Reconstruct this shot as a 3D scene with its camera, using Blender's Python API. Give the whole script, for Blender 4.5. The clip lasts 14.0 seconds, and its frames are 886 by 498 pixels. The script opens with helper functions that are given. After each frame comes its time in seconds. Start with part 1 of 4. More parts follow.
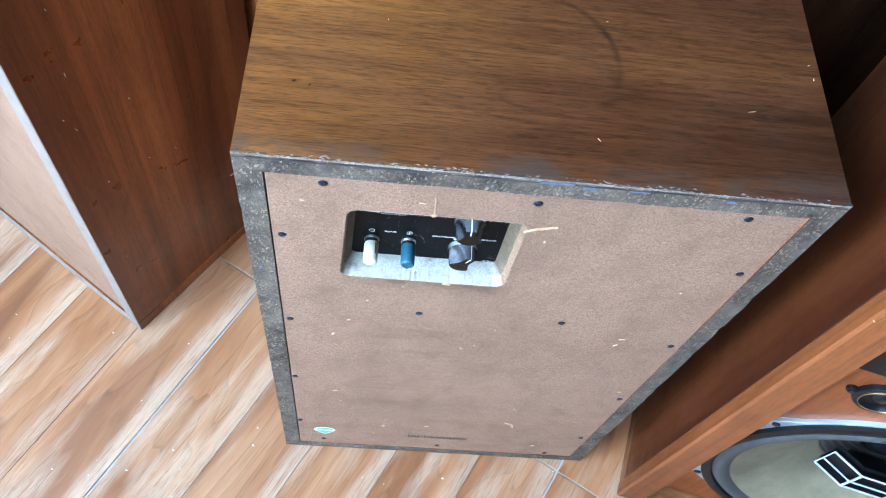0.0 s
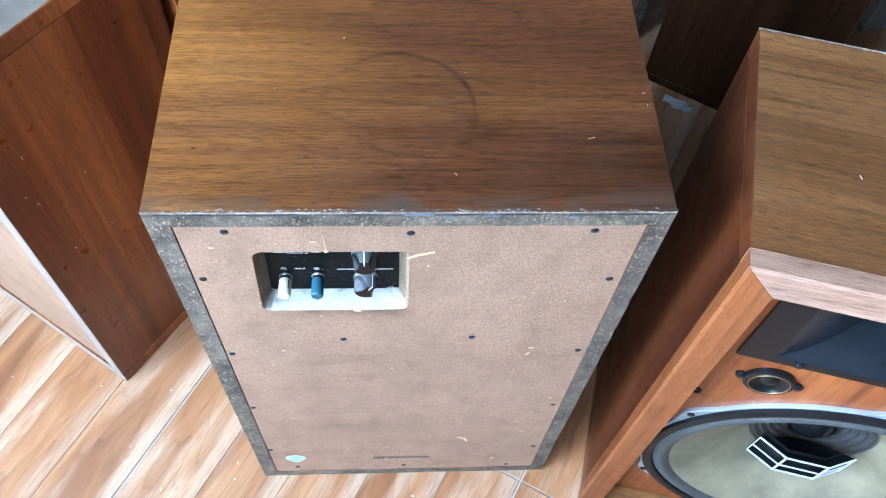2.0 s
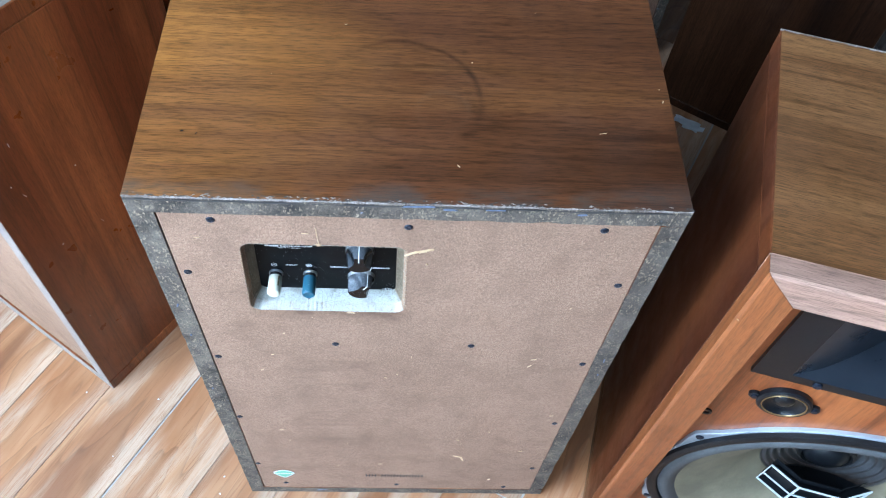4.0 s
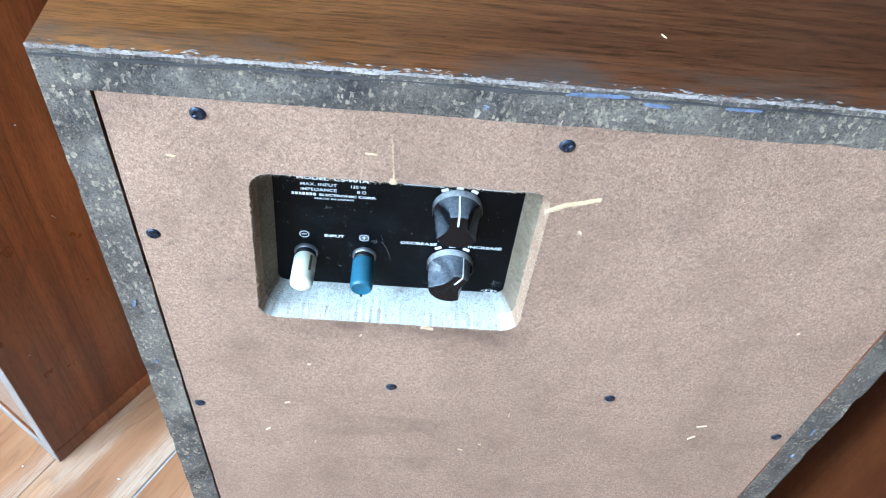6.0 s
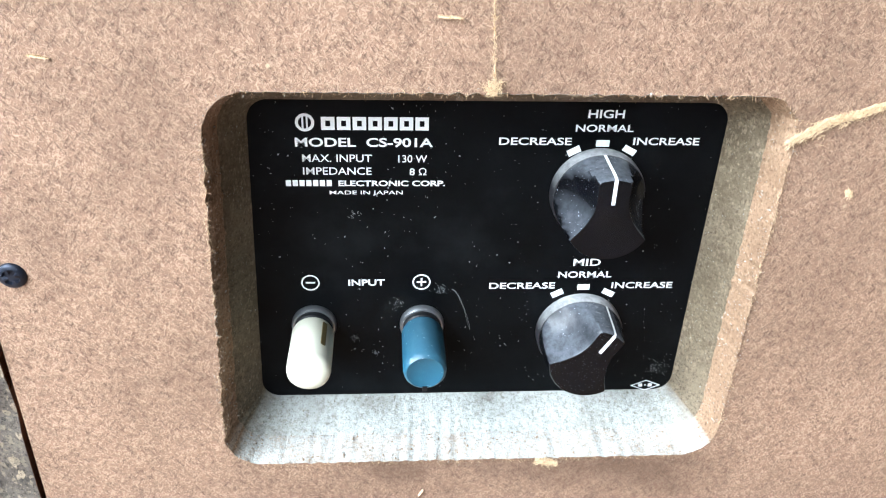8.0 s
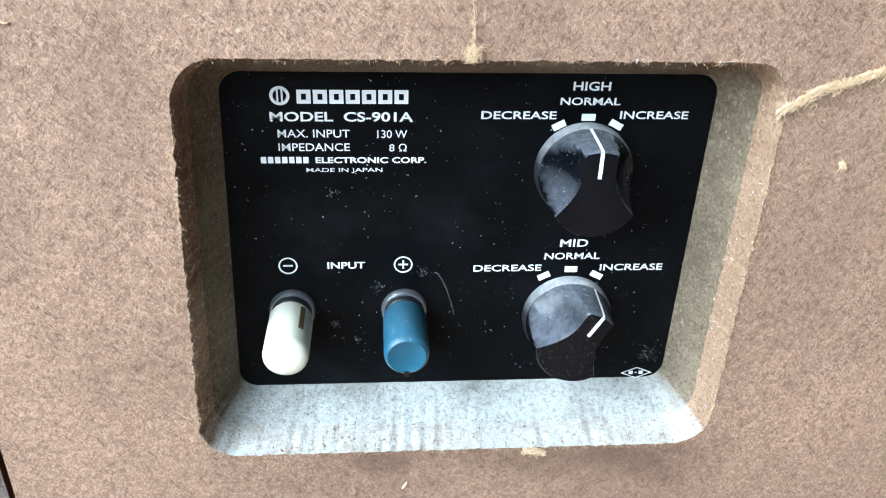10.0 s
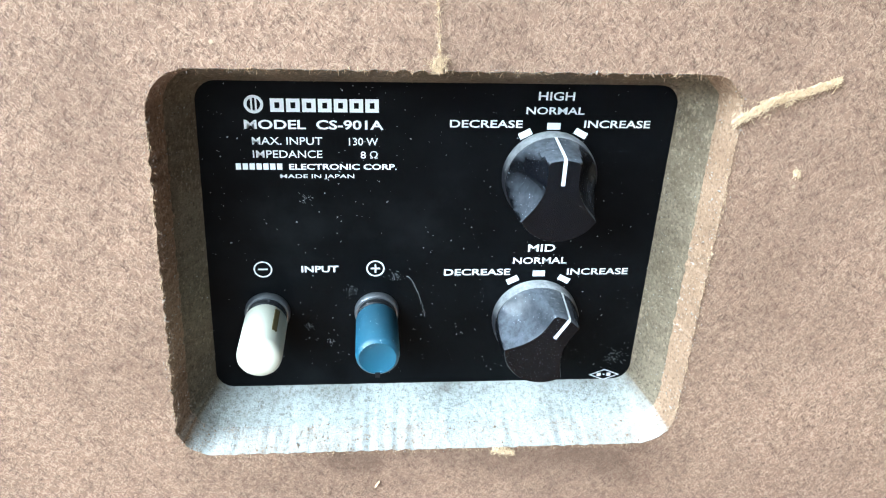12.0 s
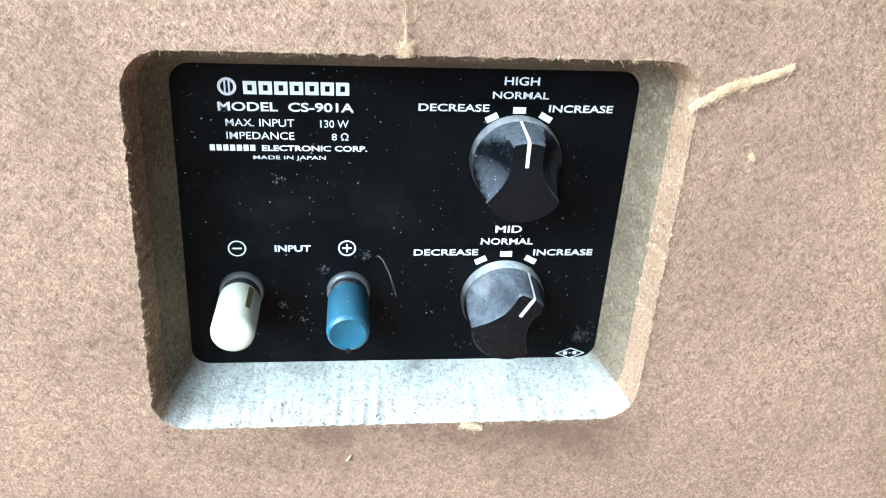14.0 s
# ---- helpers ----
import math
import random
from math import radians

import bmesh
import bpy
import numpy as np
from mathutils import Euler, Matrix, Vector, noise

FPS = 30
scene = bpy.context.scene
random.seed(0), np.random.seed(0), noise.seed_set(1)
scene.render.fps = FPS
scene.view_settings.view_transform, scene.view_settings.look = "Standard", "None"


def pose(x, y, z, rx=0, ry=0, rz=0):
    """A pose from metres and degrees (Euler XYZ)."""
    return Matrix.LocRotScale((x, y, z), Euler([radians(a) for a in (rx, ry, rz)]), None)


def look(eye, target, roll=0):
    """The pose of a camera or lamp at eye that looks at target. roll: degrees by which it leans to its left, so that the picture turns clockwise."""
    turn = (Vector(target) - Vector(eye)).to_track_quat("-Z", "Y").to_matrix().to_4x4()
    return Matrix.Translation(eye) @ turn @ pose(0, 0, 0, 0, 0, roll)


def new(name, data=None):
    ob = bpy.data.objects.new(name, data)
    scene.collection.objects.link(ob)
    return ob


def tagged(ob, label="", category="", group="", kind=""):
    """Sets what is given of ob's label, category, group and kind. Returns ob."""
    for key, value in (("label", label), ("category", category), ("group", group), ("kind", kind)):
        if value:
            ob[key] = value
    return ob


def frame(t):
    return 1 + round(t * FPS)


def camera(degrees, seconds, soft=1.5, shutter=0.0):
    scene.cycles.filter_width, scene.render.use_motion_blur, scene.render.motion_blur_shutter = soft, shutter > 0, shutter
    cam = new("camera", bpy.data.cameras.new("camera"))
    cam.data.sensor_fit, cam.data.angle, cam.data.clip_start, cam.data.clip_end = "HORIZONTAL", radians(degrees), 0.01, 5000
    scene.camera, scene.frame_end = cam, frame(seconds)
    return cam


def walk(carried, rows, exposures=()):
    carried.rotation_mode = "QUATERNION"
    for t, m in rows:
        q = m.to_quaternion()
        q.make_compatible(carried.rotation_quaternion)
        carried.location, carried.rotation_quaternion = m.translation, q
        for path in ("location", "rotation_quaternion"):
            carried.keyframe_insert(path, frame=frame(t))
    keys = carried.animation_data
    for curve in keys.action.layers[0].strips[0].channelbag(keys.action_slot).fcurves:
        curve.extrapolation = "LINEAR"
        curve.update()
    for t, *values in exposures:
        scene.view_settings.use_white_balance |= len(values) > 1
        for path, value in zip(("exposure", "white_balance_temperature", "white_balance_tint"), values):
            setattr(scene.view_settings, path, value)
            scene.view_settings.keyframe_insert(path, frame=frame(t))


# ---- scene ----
cam = camera(56.8, 14.0, 1.1)
PATH = [
    (0, (0.0890, -0.2860, 1.1040), (0.2680, 0.6660, -0.6460), 13.90),
    (0.2, (0.1184, -0.3104, 1.1264), (0.3104, 0.6574, -0.6132), 11.48),
    (0.5, (0.1780, -0.3430, 1.1280), (0.3260, 0.6250, -0.6160), 7.60),
    (0.6, (0.1930, -0.3522, 1.1290), (0.3282, 0.6240, -0.6108), 8.20),
    (1, (0.1950, -0.3520, 1.1640), (0.3290, 0.6910, -0.5370), 9.10),
    (1.5, (0.1880, -0.3430, 1.1840), (0.3100, 0.7030, -0.5170), 5.70),
    (2, (0.1840, -0.3380, 1.1870), (0.3070, 0.6940, -0.5220), 5.50),
    (2.5, (0.1800, -0.3320, 1.1840), (0.3130, 0.7050, -0.5220), 5.60),
    (2.7, (0.1790, -0.3320, 1.1820), (0.3110, 0.7060, -0.5220), 5.40),
    (4.8, (0.1950, -0.3410, 1.1190), (0.2980, 0.7720, -0.5400), 7.90),
    (5, (0.1850, -0.3370, 1.1110), (0.3260, 0.7720, -0.5470), 10.10),
    (5.5, (0.1510, -0.2870, 1.0080), (0.2980, 0.8370, -0.6400), 7.40),
    (5.7, (0.1454, -0.2646, 0.9582), (0.3122, 0.9132, -0.6490), 7.44),
    (6, (0.1360, -0.2350, 0.8660), (0.2390, 1.0420, -0.6690), 7.40),
    (6.2, (0.1284, -0.2232, 0.8110), (0.2568, 1.1724, -0.6168), 7.34),
    (6.5, (0.1180, -0.2040, 0.7320), (0.2980, 1.4190, -0.4230), 7.70),
    (7, (0.1060, -0.1810, 0.6850), (0.3470, 1.5600, -0.2700), 6.40),
    (7.5, (0.1090, -0.1600, 0.6910), (0.2550, 1.5780, -0.2970), 3.10),
    (8, (0.1090, -0.1600, 0.6800), (0.2500, 1.5630, -0.3250), 2.10),
    (8.2, (0.1098, -0.1601, 0.6805), (0.2436, 1.5724, -0.3084), 1.86),
    (10.5, (0.1140, -0.1580, 0.6680), (0.2750, 1.5830, -0.3030), 2.00),
    (11, (0.1170, -0.1590, 0.6680), (0.2770, 1.5860, -0.2950), 2.30),
    (11.5, (0.1160, -0.1610, 0.6700), (0.2890, 1.5860, -0.2880), 2.50),
    (12, (0.1170, -0.1640, 0.6720), (0.2940, 1.5820, -0.2880), 2.40),
    (12.5, (0.1200, -0.1680, 0.6740), (0.3140, 1.5810, -0.2770), 2.70),
    (13, (0.1230, -0.1700, 0.6780), (0.3370, 1.5780, -0.2700), 2.80),
    (13.5, (0.1220, -0.1700, 0.6770), (0.3360, 1.5780, -0.2710), 2.90),
    (14, (0.1210, -0.1710, 0.6730), (0.3290, 1.5610, -0.3070), 3.20),
]
EXPOSURES = [(0.0, -0.18, 5500, 9), (0.5, 0.02, 5400, 8), (1.5, 0.12, 5500, 9), (2.0, 0.10, 5500, 9), (2.5, -0.26, 5500, 9), (4.8, -0.02, 5500, 8), (5.5, 0.12, 5400, 6), (6.0, -0.04, 5400, 6), (6.5, 0.10, 6200, 13), (7.0, -0.12, 6500, 14), (8.0, -0.05, 6800, 14), (10.5, -0.26, 6250, 9), (11.0, -0.14, 6250, 8), (12.0, -0.03, 6200, 7), (13.0, 0.12, 6200, 7), (14.0, 0.08, 6200, 7)]
walk(cam, [(t, look(eye, target, roll)) for t, eye, target, roll in PATH], EXPOSURES)

# ---- light ----
world = bpy.data.worlds.new("sky")
world.use_nodes = True
scene.world = world
wn = world.node_tree
sky = wn.nodes.new("ShaderNodeTexSky")
sky.sky_type, sky.sun_disc = "NISHITA", False
sky.sun_elevation, sky.sun_rotation = radians(38), radians(235)
wn.links.new(sky.outputs[0], wn.nodes["Background"].inputs[0])
wn.nodes["Background"].inputs[1].default_value = 0.12

ROOM = (-1.5, 2.6, -1.7, 2.3, 3.0)
WIN_W = (-1.62, -0.20, 0.95, 2.70)      # west window: y0, y1, z0, z1
WIN_S = (-1.35, -0.15, 0.95, 2.70)     # south window: x0, x1, z0, z1


def window_light(name, m, w, h, power, colour):
    d = bpy.data.lights.new(name, "AREA")
    d.shape, d.size, d.size_y, d.energy, d.color = "RECTANGLE", w, h, power, colour
    ob = new(name, d)
    ob.matrix_world = m
    return ob


DAYLIGHT = (0.77, 0.94, 1.08)
window_light("window_light_west", look((-1.46, -0.91, 1.825), (-0.4, -0.70, 1.2)), 1.35, 1.65, 192, DAYLIGHT)
window_light("window_light_south", look((-0.75, -1.66, 1.825), (-0.6, -0.6, 1.2)), 1.1, 1.65, 52, DAYLIGHT)

# ---- materials ----


def node(nt, kind, **values):
    """A node whose inputs take numbers, tuples or other sockets."""
    n = nt.nodes.new(kind)
    for key, v in values.items():
        s = n.inputs[key.replace("_", " ")] if not key.startswith("i") or not key[1:].isdigit() else n.inputs[int(key[1:])]
        if isinstance(v, bpy.types.NodeSocket):
            nt.links.new(v, s)
        else:
            s.default_value = v
    return n


def rgb(c):
    return (*c, 1.0)


def ramp(nt, fac, stops):
    n = nt.nodes.new("ShaderNodeValToRGB")
    nt.links.new(fac, n.inputs[0])
    el = n.color_ramp.elements
    while len(el) < len(stops):
        el.new(0.5)
    for e, (p, c) in zip(el, stops):
        e.position = p
        e.color = rgb(c) if isinstance(c, tuple) else (c, c, c, 1)
    return n.outputs[0]


def mix(nt, fac, a, b, how="MIX"):
    n = nt.nodes.new("ShaderNodeMixRGB")
    n.blend_type = how
    for i, v in enumerate((fac, a, b)):
        if isinstance(v, bpy.types.NodeSocket):
            nt.links.new(v, n.inputs[i])
        else:
            n.inputs[i].default_value = rgb(v) if isinstance(v, tuple) else v
    return n.outputs[0]


def coords(nt, scale=(1, 1, 1), turn=(0, 0, 0), random_shift=0.0):
    tc = nt.nodes.new("ShaderNodeTexCoord").outputs["Object"]
    mp = node(nt, "ShaderNodeMapping", Vector=tc, Scale=scale, Rotation=turn)
    out = mp.outputs[0]
    if random_shift:
        info = nt.nodes.new("ShaderNodeObjectInfo").outputs["Random"]
        mul = node(nt, "ShaderNodeVectorMath", i0=info, i1=(random_shift, random_shift * 0.7, random_shift * 1.3))
        mul.operation = "MULTIPLY"
        add = node(nt, "ShaderNodeVectorMath", i0=out, i1=mul.outputs[0])
        out = add.outputs[0]
    return out


def lying(nt, turn, stretch):
    """Coordinates drawn out along a line at that turn in the x-z plane."""
    tc = nt.nodes.new("ShaderNodeTexCoord").outputs["Object"]
    mp = node(nt, "ShaderNodeMapping", Vector=tc, Scale=(stretch, 1, 1), Rotation=(0, turn, 0))
    mp.vector_type = "TEXTURE"
    return mp.outputs[0]


def noise_tex(nt, vec, scale, detail=3.0, rough=0.55, distort=0.0):
    return node(nt, "ShaderNodeTexNoise", Vector=vec, Scale=scale, Detail=detail, Roughness=rough, Distortion=distort).outputs[0]


def material(name):
    m = bpy.data.materials.new(name)
    m.use_nodes = True
    return m, m.node_tree, m.node_tree.nodes["Principled BSDF"]


def bump(nt, bsdf, height, strength, distance=0.001):
    n = node(nt, "ShaderNodeBump", Height=height, Strength=strength, Distance=distance)
    nt.links.new(n.outputs[0], bsdf.inputs["Normal"])


def put(nt, bsdf, colour, rough, spec=0.5):
    for v, key in ((colour, "Base Color"), (rough, "Roughness")):
        if isinstance(v, bpy.types.NodeSocket):
            nt.links.new(v, bsdf.inputs[key])
        else:
            bsdf.inputs[key].default_value = rgb(v) if isinstance(v, tuple) else v
    bsdf.inputs["Specular IOR Level"].default_value = spec


def wood(name, grain, dark, mid, light, rough=0.4, band=9.0, wear=0.3, shift=3.0, pore=0.55, spec=0.45, ring=False, figure=0.5):
    """Veneer; grain: the axis (0, 1, 2) along which it runs."""
    m, nt, b = material(name)

    def along(f):
        s = [1.0, 1.0, 1.0]
        s[grain] = f
        return coords(nt, tuple(s), random_shift=shift)

    v = along(0.045)
    broad = noise_tex(nt, v, band, 3, 0.55, 0.3)
    lines = noise_tex(nt, along(0.013), band * 15, 5, 0.72, 0.15)
    big = noise_tex(nt, along(0.35), 4.5, 3, 0.55)
    base = ramp(nt, mix(nt, 0.40, broad, big), [(0.34, dark), (0.50, mid), (0.66, light)])
    # arched growth lines where the veneer cuts across the rings
    height = node(nt, "ShaderNodeMath", i0=noise_tex(nt, along(0.11), band * 0.45, 2, 0.45, 0.15), i1=17.0)
    height.operation = "MULTIPLY"
    turnover = node(nt, "ShaderNodeMath", i0=height.outputs[0])
    turnover.operation = "FRACT"
    arches = ramp(nt, turnover.outputs[0], [(0.0, 0.58), (0.10, 0.92), (0.55, 1.06), (0.92, 0.98), (1.0, 0.58)])
    col = mix(nt, figure, base, arches, "MULTIPLY")
    col = mix(nt, 0.85, col, ramp(nt, lines, [(0.32, 0.48), (0.48, 0.95), (0.68, 1.22)]), "MULTIPLY")
    pores = noise_tex(nt, along(0.06), 1250, 3, 0.65)
    col = mix(nt, pore, col, ramp(nt, pores, [(0.38, 0.25), (0.50, 1.0), (0.64, 1.18)]), "MULTIPLY")
    vp = coords(nt, (1, 1, 1), random_shift=shift)
    stain = ramp(nt, noise_tex(nt, along(0.3), 6, 4, 0.6), [(0.44, 0.0), (0.70, 1.0)])
    col = mix(nt, mix(nt, 1.0, stain, (wear, wear, wear), "MULTIPLY"), col, tuple(c * 0.42 for c in mid))
    gloss = noise_tex(nt, vp, 24, 4, 0.6)
    if ring:
        # the veneer has faded to honey along one end
        x_at, y_at, z_at = node(nt, "ShaderNodeSeparateXYZ", Vector=coords(nt)).outputs
        faded = mix(nt, 1.0, ramp(nt, x_at, [(0.0, 0.95), (0.19, 0.0)]), ramp(nt, noise_tex(nt, v, 30, 4, 0.6), [(0.38, 0.2), (0.60, 1.0)]), "MULTIPLY")
        col = mix(nt, faded, col, mix(nt, 1.0, (0.30, 0.122, 0.028), ramp(nt, pores, [(0.36, 0.5), (0.55, 1.05)]), "MULTIPLY"))
        # old ring marks left by wet pots
        for cx, cy, rad, most, tone in ((0.1890, 0.0985, 0.0620, 0.85, tuple(c * 0.55 for c in dark)), (0.330, 0.055, 0.026, 0.14, (0.24, 0.15, 0.10)), (0.222, 0.088, 0.020, 0.13, (0.20, 0.12, 0.07))):
            d = node(nt, "ShaderNodeVectorMath", i0=coords(nt), i1=(cx, cy, 0.68))
            d.operation = "DISTANCE"
            mark = ramp(nt, d.outputs["Value"], [(0.0, 0.0), (rad - 0.0025, 0.0), (rad - 0.0004, 1.0), (rad + 0.0008, 1.0), (rad + 0.0030, 0.0)])
            broken = ramp(nt, noise_tex(nt, coords(nt), 11 + 60 * cx, 4, 0.7), [(0.36, 0.15 * most), (0.56, most)])
            broken = mix(nt, 1.0, broken, mix(nt, 1.0, ramp(nt, y_at, [(0.075, 0.12), (0.115, 1.0)]), ramp(nt, x_at, [(0.150, 0.10), (0.185, 1.0)]), "MULTIPLY"), "MULTIPLY")
            col = mix(nt, mix(nt, 1.0, mark, broken, "MULTIPLY"), col, tone)
        # grime and grey wear rubbed into the back edge, water stain at the end of it
        grime = mix(nt, 1.0, ramp(nt, y_at, [(0.0, 1.0), (0.010, 0.75), (0.020, 0.0)]), ramp(nt, noise_tex(nt, coords(nt, (0.35, 1, 1)), 34, 5, 0.7), [(0.44, 0.0), (0.58, 0.85)]), "MULTIPLY")
        col = mix(nt, grime, col, (0.060, 0.046, 0.036))
        end = mix(nt, 1.0, ramp(nt, x_at, [(0.33, 0.0), (0.395, 1.0)]), ramp(nt, y_at, [(0.0, 1.0), (0.03, 0.0)]), "MULTIPLY")
        col = mix(nt, mix(nt, 1.0, end, ramp(nt, noise_tex(nt, coords(nt), 60, 4, 0.7), [(0.36, 0.3), (0.6, 1.0)]), "MULTIPLY"), col, (0.030, 0.026, 0.024))
    r = ramp(nt, gloss, [(0.3, rough - 0.08), (0.7, rough + 0.14)])
    put(nt, b, col, r, spec)
    bump(nt, b, mix(nt, 0.6, lines, pores), 0.22, 0.0006)
    return m


def board(name, tone_a, tone_b, fibre, speck, rough=0.75, smears=False):
    """Pressed hardboard: short tangled fibres on a mottled sheet."""
    m, nt, b = material(name)
    v = coords(nt)
    mott = mix(nt, 0.45, noise_tex(nt, v, 9, 5, 0.6), noise_tex(nt, coords(nt, (1, 1, 0.3)), 34, 5, 0.7))
    base = ramp(nt, mott, [(0.28, tone_a), (0.70, tone_b)])
    # short fibres lying every way: three stretched layers at different turns
    layers = [ramp(nt, noise_tex(nt, lying(nt, a, 3.6), 2700, 2, 0.6, 0.3), [(0.56, 0.0), (0.66, 1.0)]) for a in (0.3, 1.0, 1.7, 2.5)]
    light_f = mix(nt, 1.0, mix(nt, 1.0, layers[0], layers[1], "LIGHTEN"), mix(nt, 1.0, layers[2], layers[3], "LIGHTEN"), "LIGHTEN")
    deep = [ramp(nt, noise_tex(nt, lying(nt, a, 3.6), 2300, 2, 0.6, 0.3), [(0.33, 1.0), (0.42, 0.0)]) for a in (0.9, 2.1)]
    dark_f = mix(nt, 1.0, deep[0], deep[1], "LIGHTEN")
    fibres = mix(nt, 0.5, light_f, mix(nt, 1.0, (1.0, 1.0, 1.0), dark_f, "SUBTRACT"))
    col = mix(nt, mix(nt, 1.0, light_f, (0.6, 0.6, 0.6), "MULTIPLY"), base, fibre)
    col = mix(nt, mix(nt, 1.0, dark_f, (0.6, 0.6, 0.6), "MULTIPLY"), col, tuple(c * 0.4 for c in tone_a))
    col = mix(nt, 0.8, col, ramp(nt, noise_tex(nt, v, 520, 4, 0.75), [(0.36, 0.70), (0.50, 1.0), (0.66, 1.16)]), "MULTIPLY")
    dirt = ramp(nt, noise_tex(nt, v, 3.2, 6, 0.65), [(0.46, 0.0), (0.76, 0.45)])
    col = mix(nt, dirt, col, tuple(c * 0.5 for c in tone_a))
    patch = ramp(nt, noise_tex(nt, v, 26, 6, 0.7), [(0.48, 0.0), (0.70, 0.42)])
    col = mix(nt, patch, col, tuple(c * 0.62 for c in tone_a))
    if smears:
        # dark greasy wipes below the opening, drawn sideways
        at = node(nt, "ShaderNodeSeparateXYZ", Vector=v).outputs
        zone = mix(nt, 1.0, ramp(nt, at[0], [(0.085, 0.0), (0.110, 1.0), (0.155, 1.0), (0.175, 0.0)]), ramp(nt, at[2], [(0.15, 0.0), (0.20, 1.0), (0.43, 1.0), (0.47, 0.0)]), "MULTIPLY")
        wipes = ramp(nt, noise_tex(nt, coords(nt, (5, 1, 42)), 1.0, 4, 0.6), [(0.48, 0.0), (0.66, 0.42)])
        col = mix(nt, mix(nt, 1.0, zone, wipes, "MULTIPLY"), col, tuple(c * 0.55 for c in tone_a))
        halo = mix(nt, 1.0, ramp(nt, at[2], [(0.497, 0.0), (0.515, 0.7), (0.520, 0.7), (0.524, 0.0)]), ramp(nt, at[0], [(0.06, 0.0), (0.09, 1.0), (0.19, 1.0), (0.21, 0.0)]), "MULTIPLY")
        col = mix(nt, mix(nt, 1.0, halo, ramp(nt, noise_tex(nt, v, 40, 4, 0.6), [(0.35, 0.2), (0.6, 1.0)]), "MULTIPLY"), col, tuple(c * 0.5 for c in tone_a))
    vor = node(nt, "ShaderNodeTexVoronoi", Vector=v, Scale=150.0)
    spots = ramp(nt, vor.outputs["Distance"], [(0.05, 0.8), (0.10, 0.0)])
    gate = ramp(nt, noise_tex(nt, v, 45, 3, 0.6), [(0.58, 0.0), (0.63, 1.0)])
    col = mix(nt, mix(nt, 1.0, spots, gate, "MULTIPLY"), col, speck)
    put(nt, b, col, rough, 0.3)
    bump(nt, b, fibres, 0.32, 0.0005)
    return m


def chipboard(name, a, b_, flake, patch, grain=900.0, strength=0.6, rough=0.75, paint=None, dust=None, show=0.35, big=38.0):
    m, nt, b = material(name)
    v = coords(nt)
    vor = node(nt, "ShaderNodeTexVoronoi", Vector=coords(nt, (1, 1, 0.55), (0.3, 0.4, 0)), Scale=grain)
    chips = node(nt, "ShaderNodeSeparateColor", Color=vor.outputs["Color"]).outputs[0]
    fine = noise_tex(nt, v, min(grain * 1.3, 1250), 4, 0.75)
    base = ramp(nt, noise_tex(nt, v, big, 9, 0.78), [(0.36, a), (0.62, b_)])
    flecks = mix(nt, 1.0, ramp(nt, chips, [(0.74, 0.0), (0.95, show)]), ramp(nt, noise_tex(nt, v, 55, 4, 0.7), [(0.40, 0.15), (0.60, 1.0)]), "MULTIPLY")
    col = mix(nt, flecks, base, flake)
    col = mix(nt, ramp(nt, fine, [(0.53, 0.0), (0.63, 0.85)]), col, patch)
    col = mix(nt, ramp(nt, fine, [(0.32, 0.55), (0.42, 0.0)]), col, flake)
    if paint:
        col = mix(nt, ramp(nt, noise_tex(nt, coords(nt, (0.5, 1, 0.8)), 34, 6, 0.75), [(0.64, 0.0), (0.68, 0.85)]), col, paint)
    if dust:
        # dust lies on what faces up
        up = node(nt, "ShaderNodeSeparateXYZ", Vector=nt.nodes.new("ShaderNodeNewGeometry").outputs["Normal"]).outputs[2]
        lies = mix(nt, 1.0, ramp(nt, up, [(0.35, 0.0), (0.85, 0.85)]), mix(nt, 1.0, ramp(nt, noise_tex(nt, v, 900, 4, 0.8), [(0.36, 0.40), (0.52, 1.0)]), ramp(nt, noise_tex(nt, v, 110, 4, 0.7), [(0.30, 0.55), (0.52, 1.0)]), "MULTIPLY"), "MULTIPLY")
        col = mix(nt, lies, col, dust)
    put(nt, b, col, rough, 0.35)
    bump(nt, b, mix(nt, 0.5, chips, fine), strength, 0.0008)
    return m


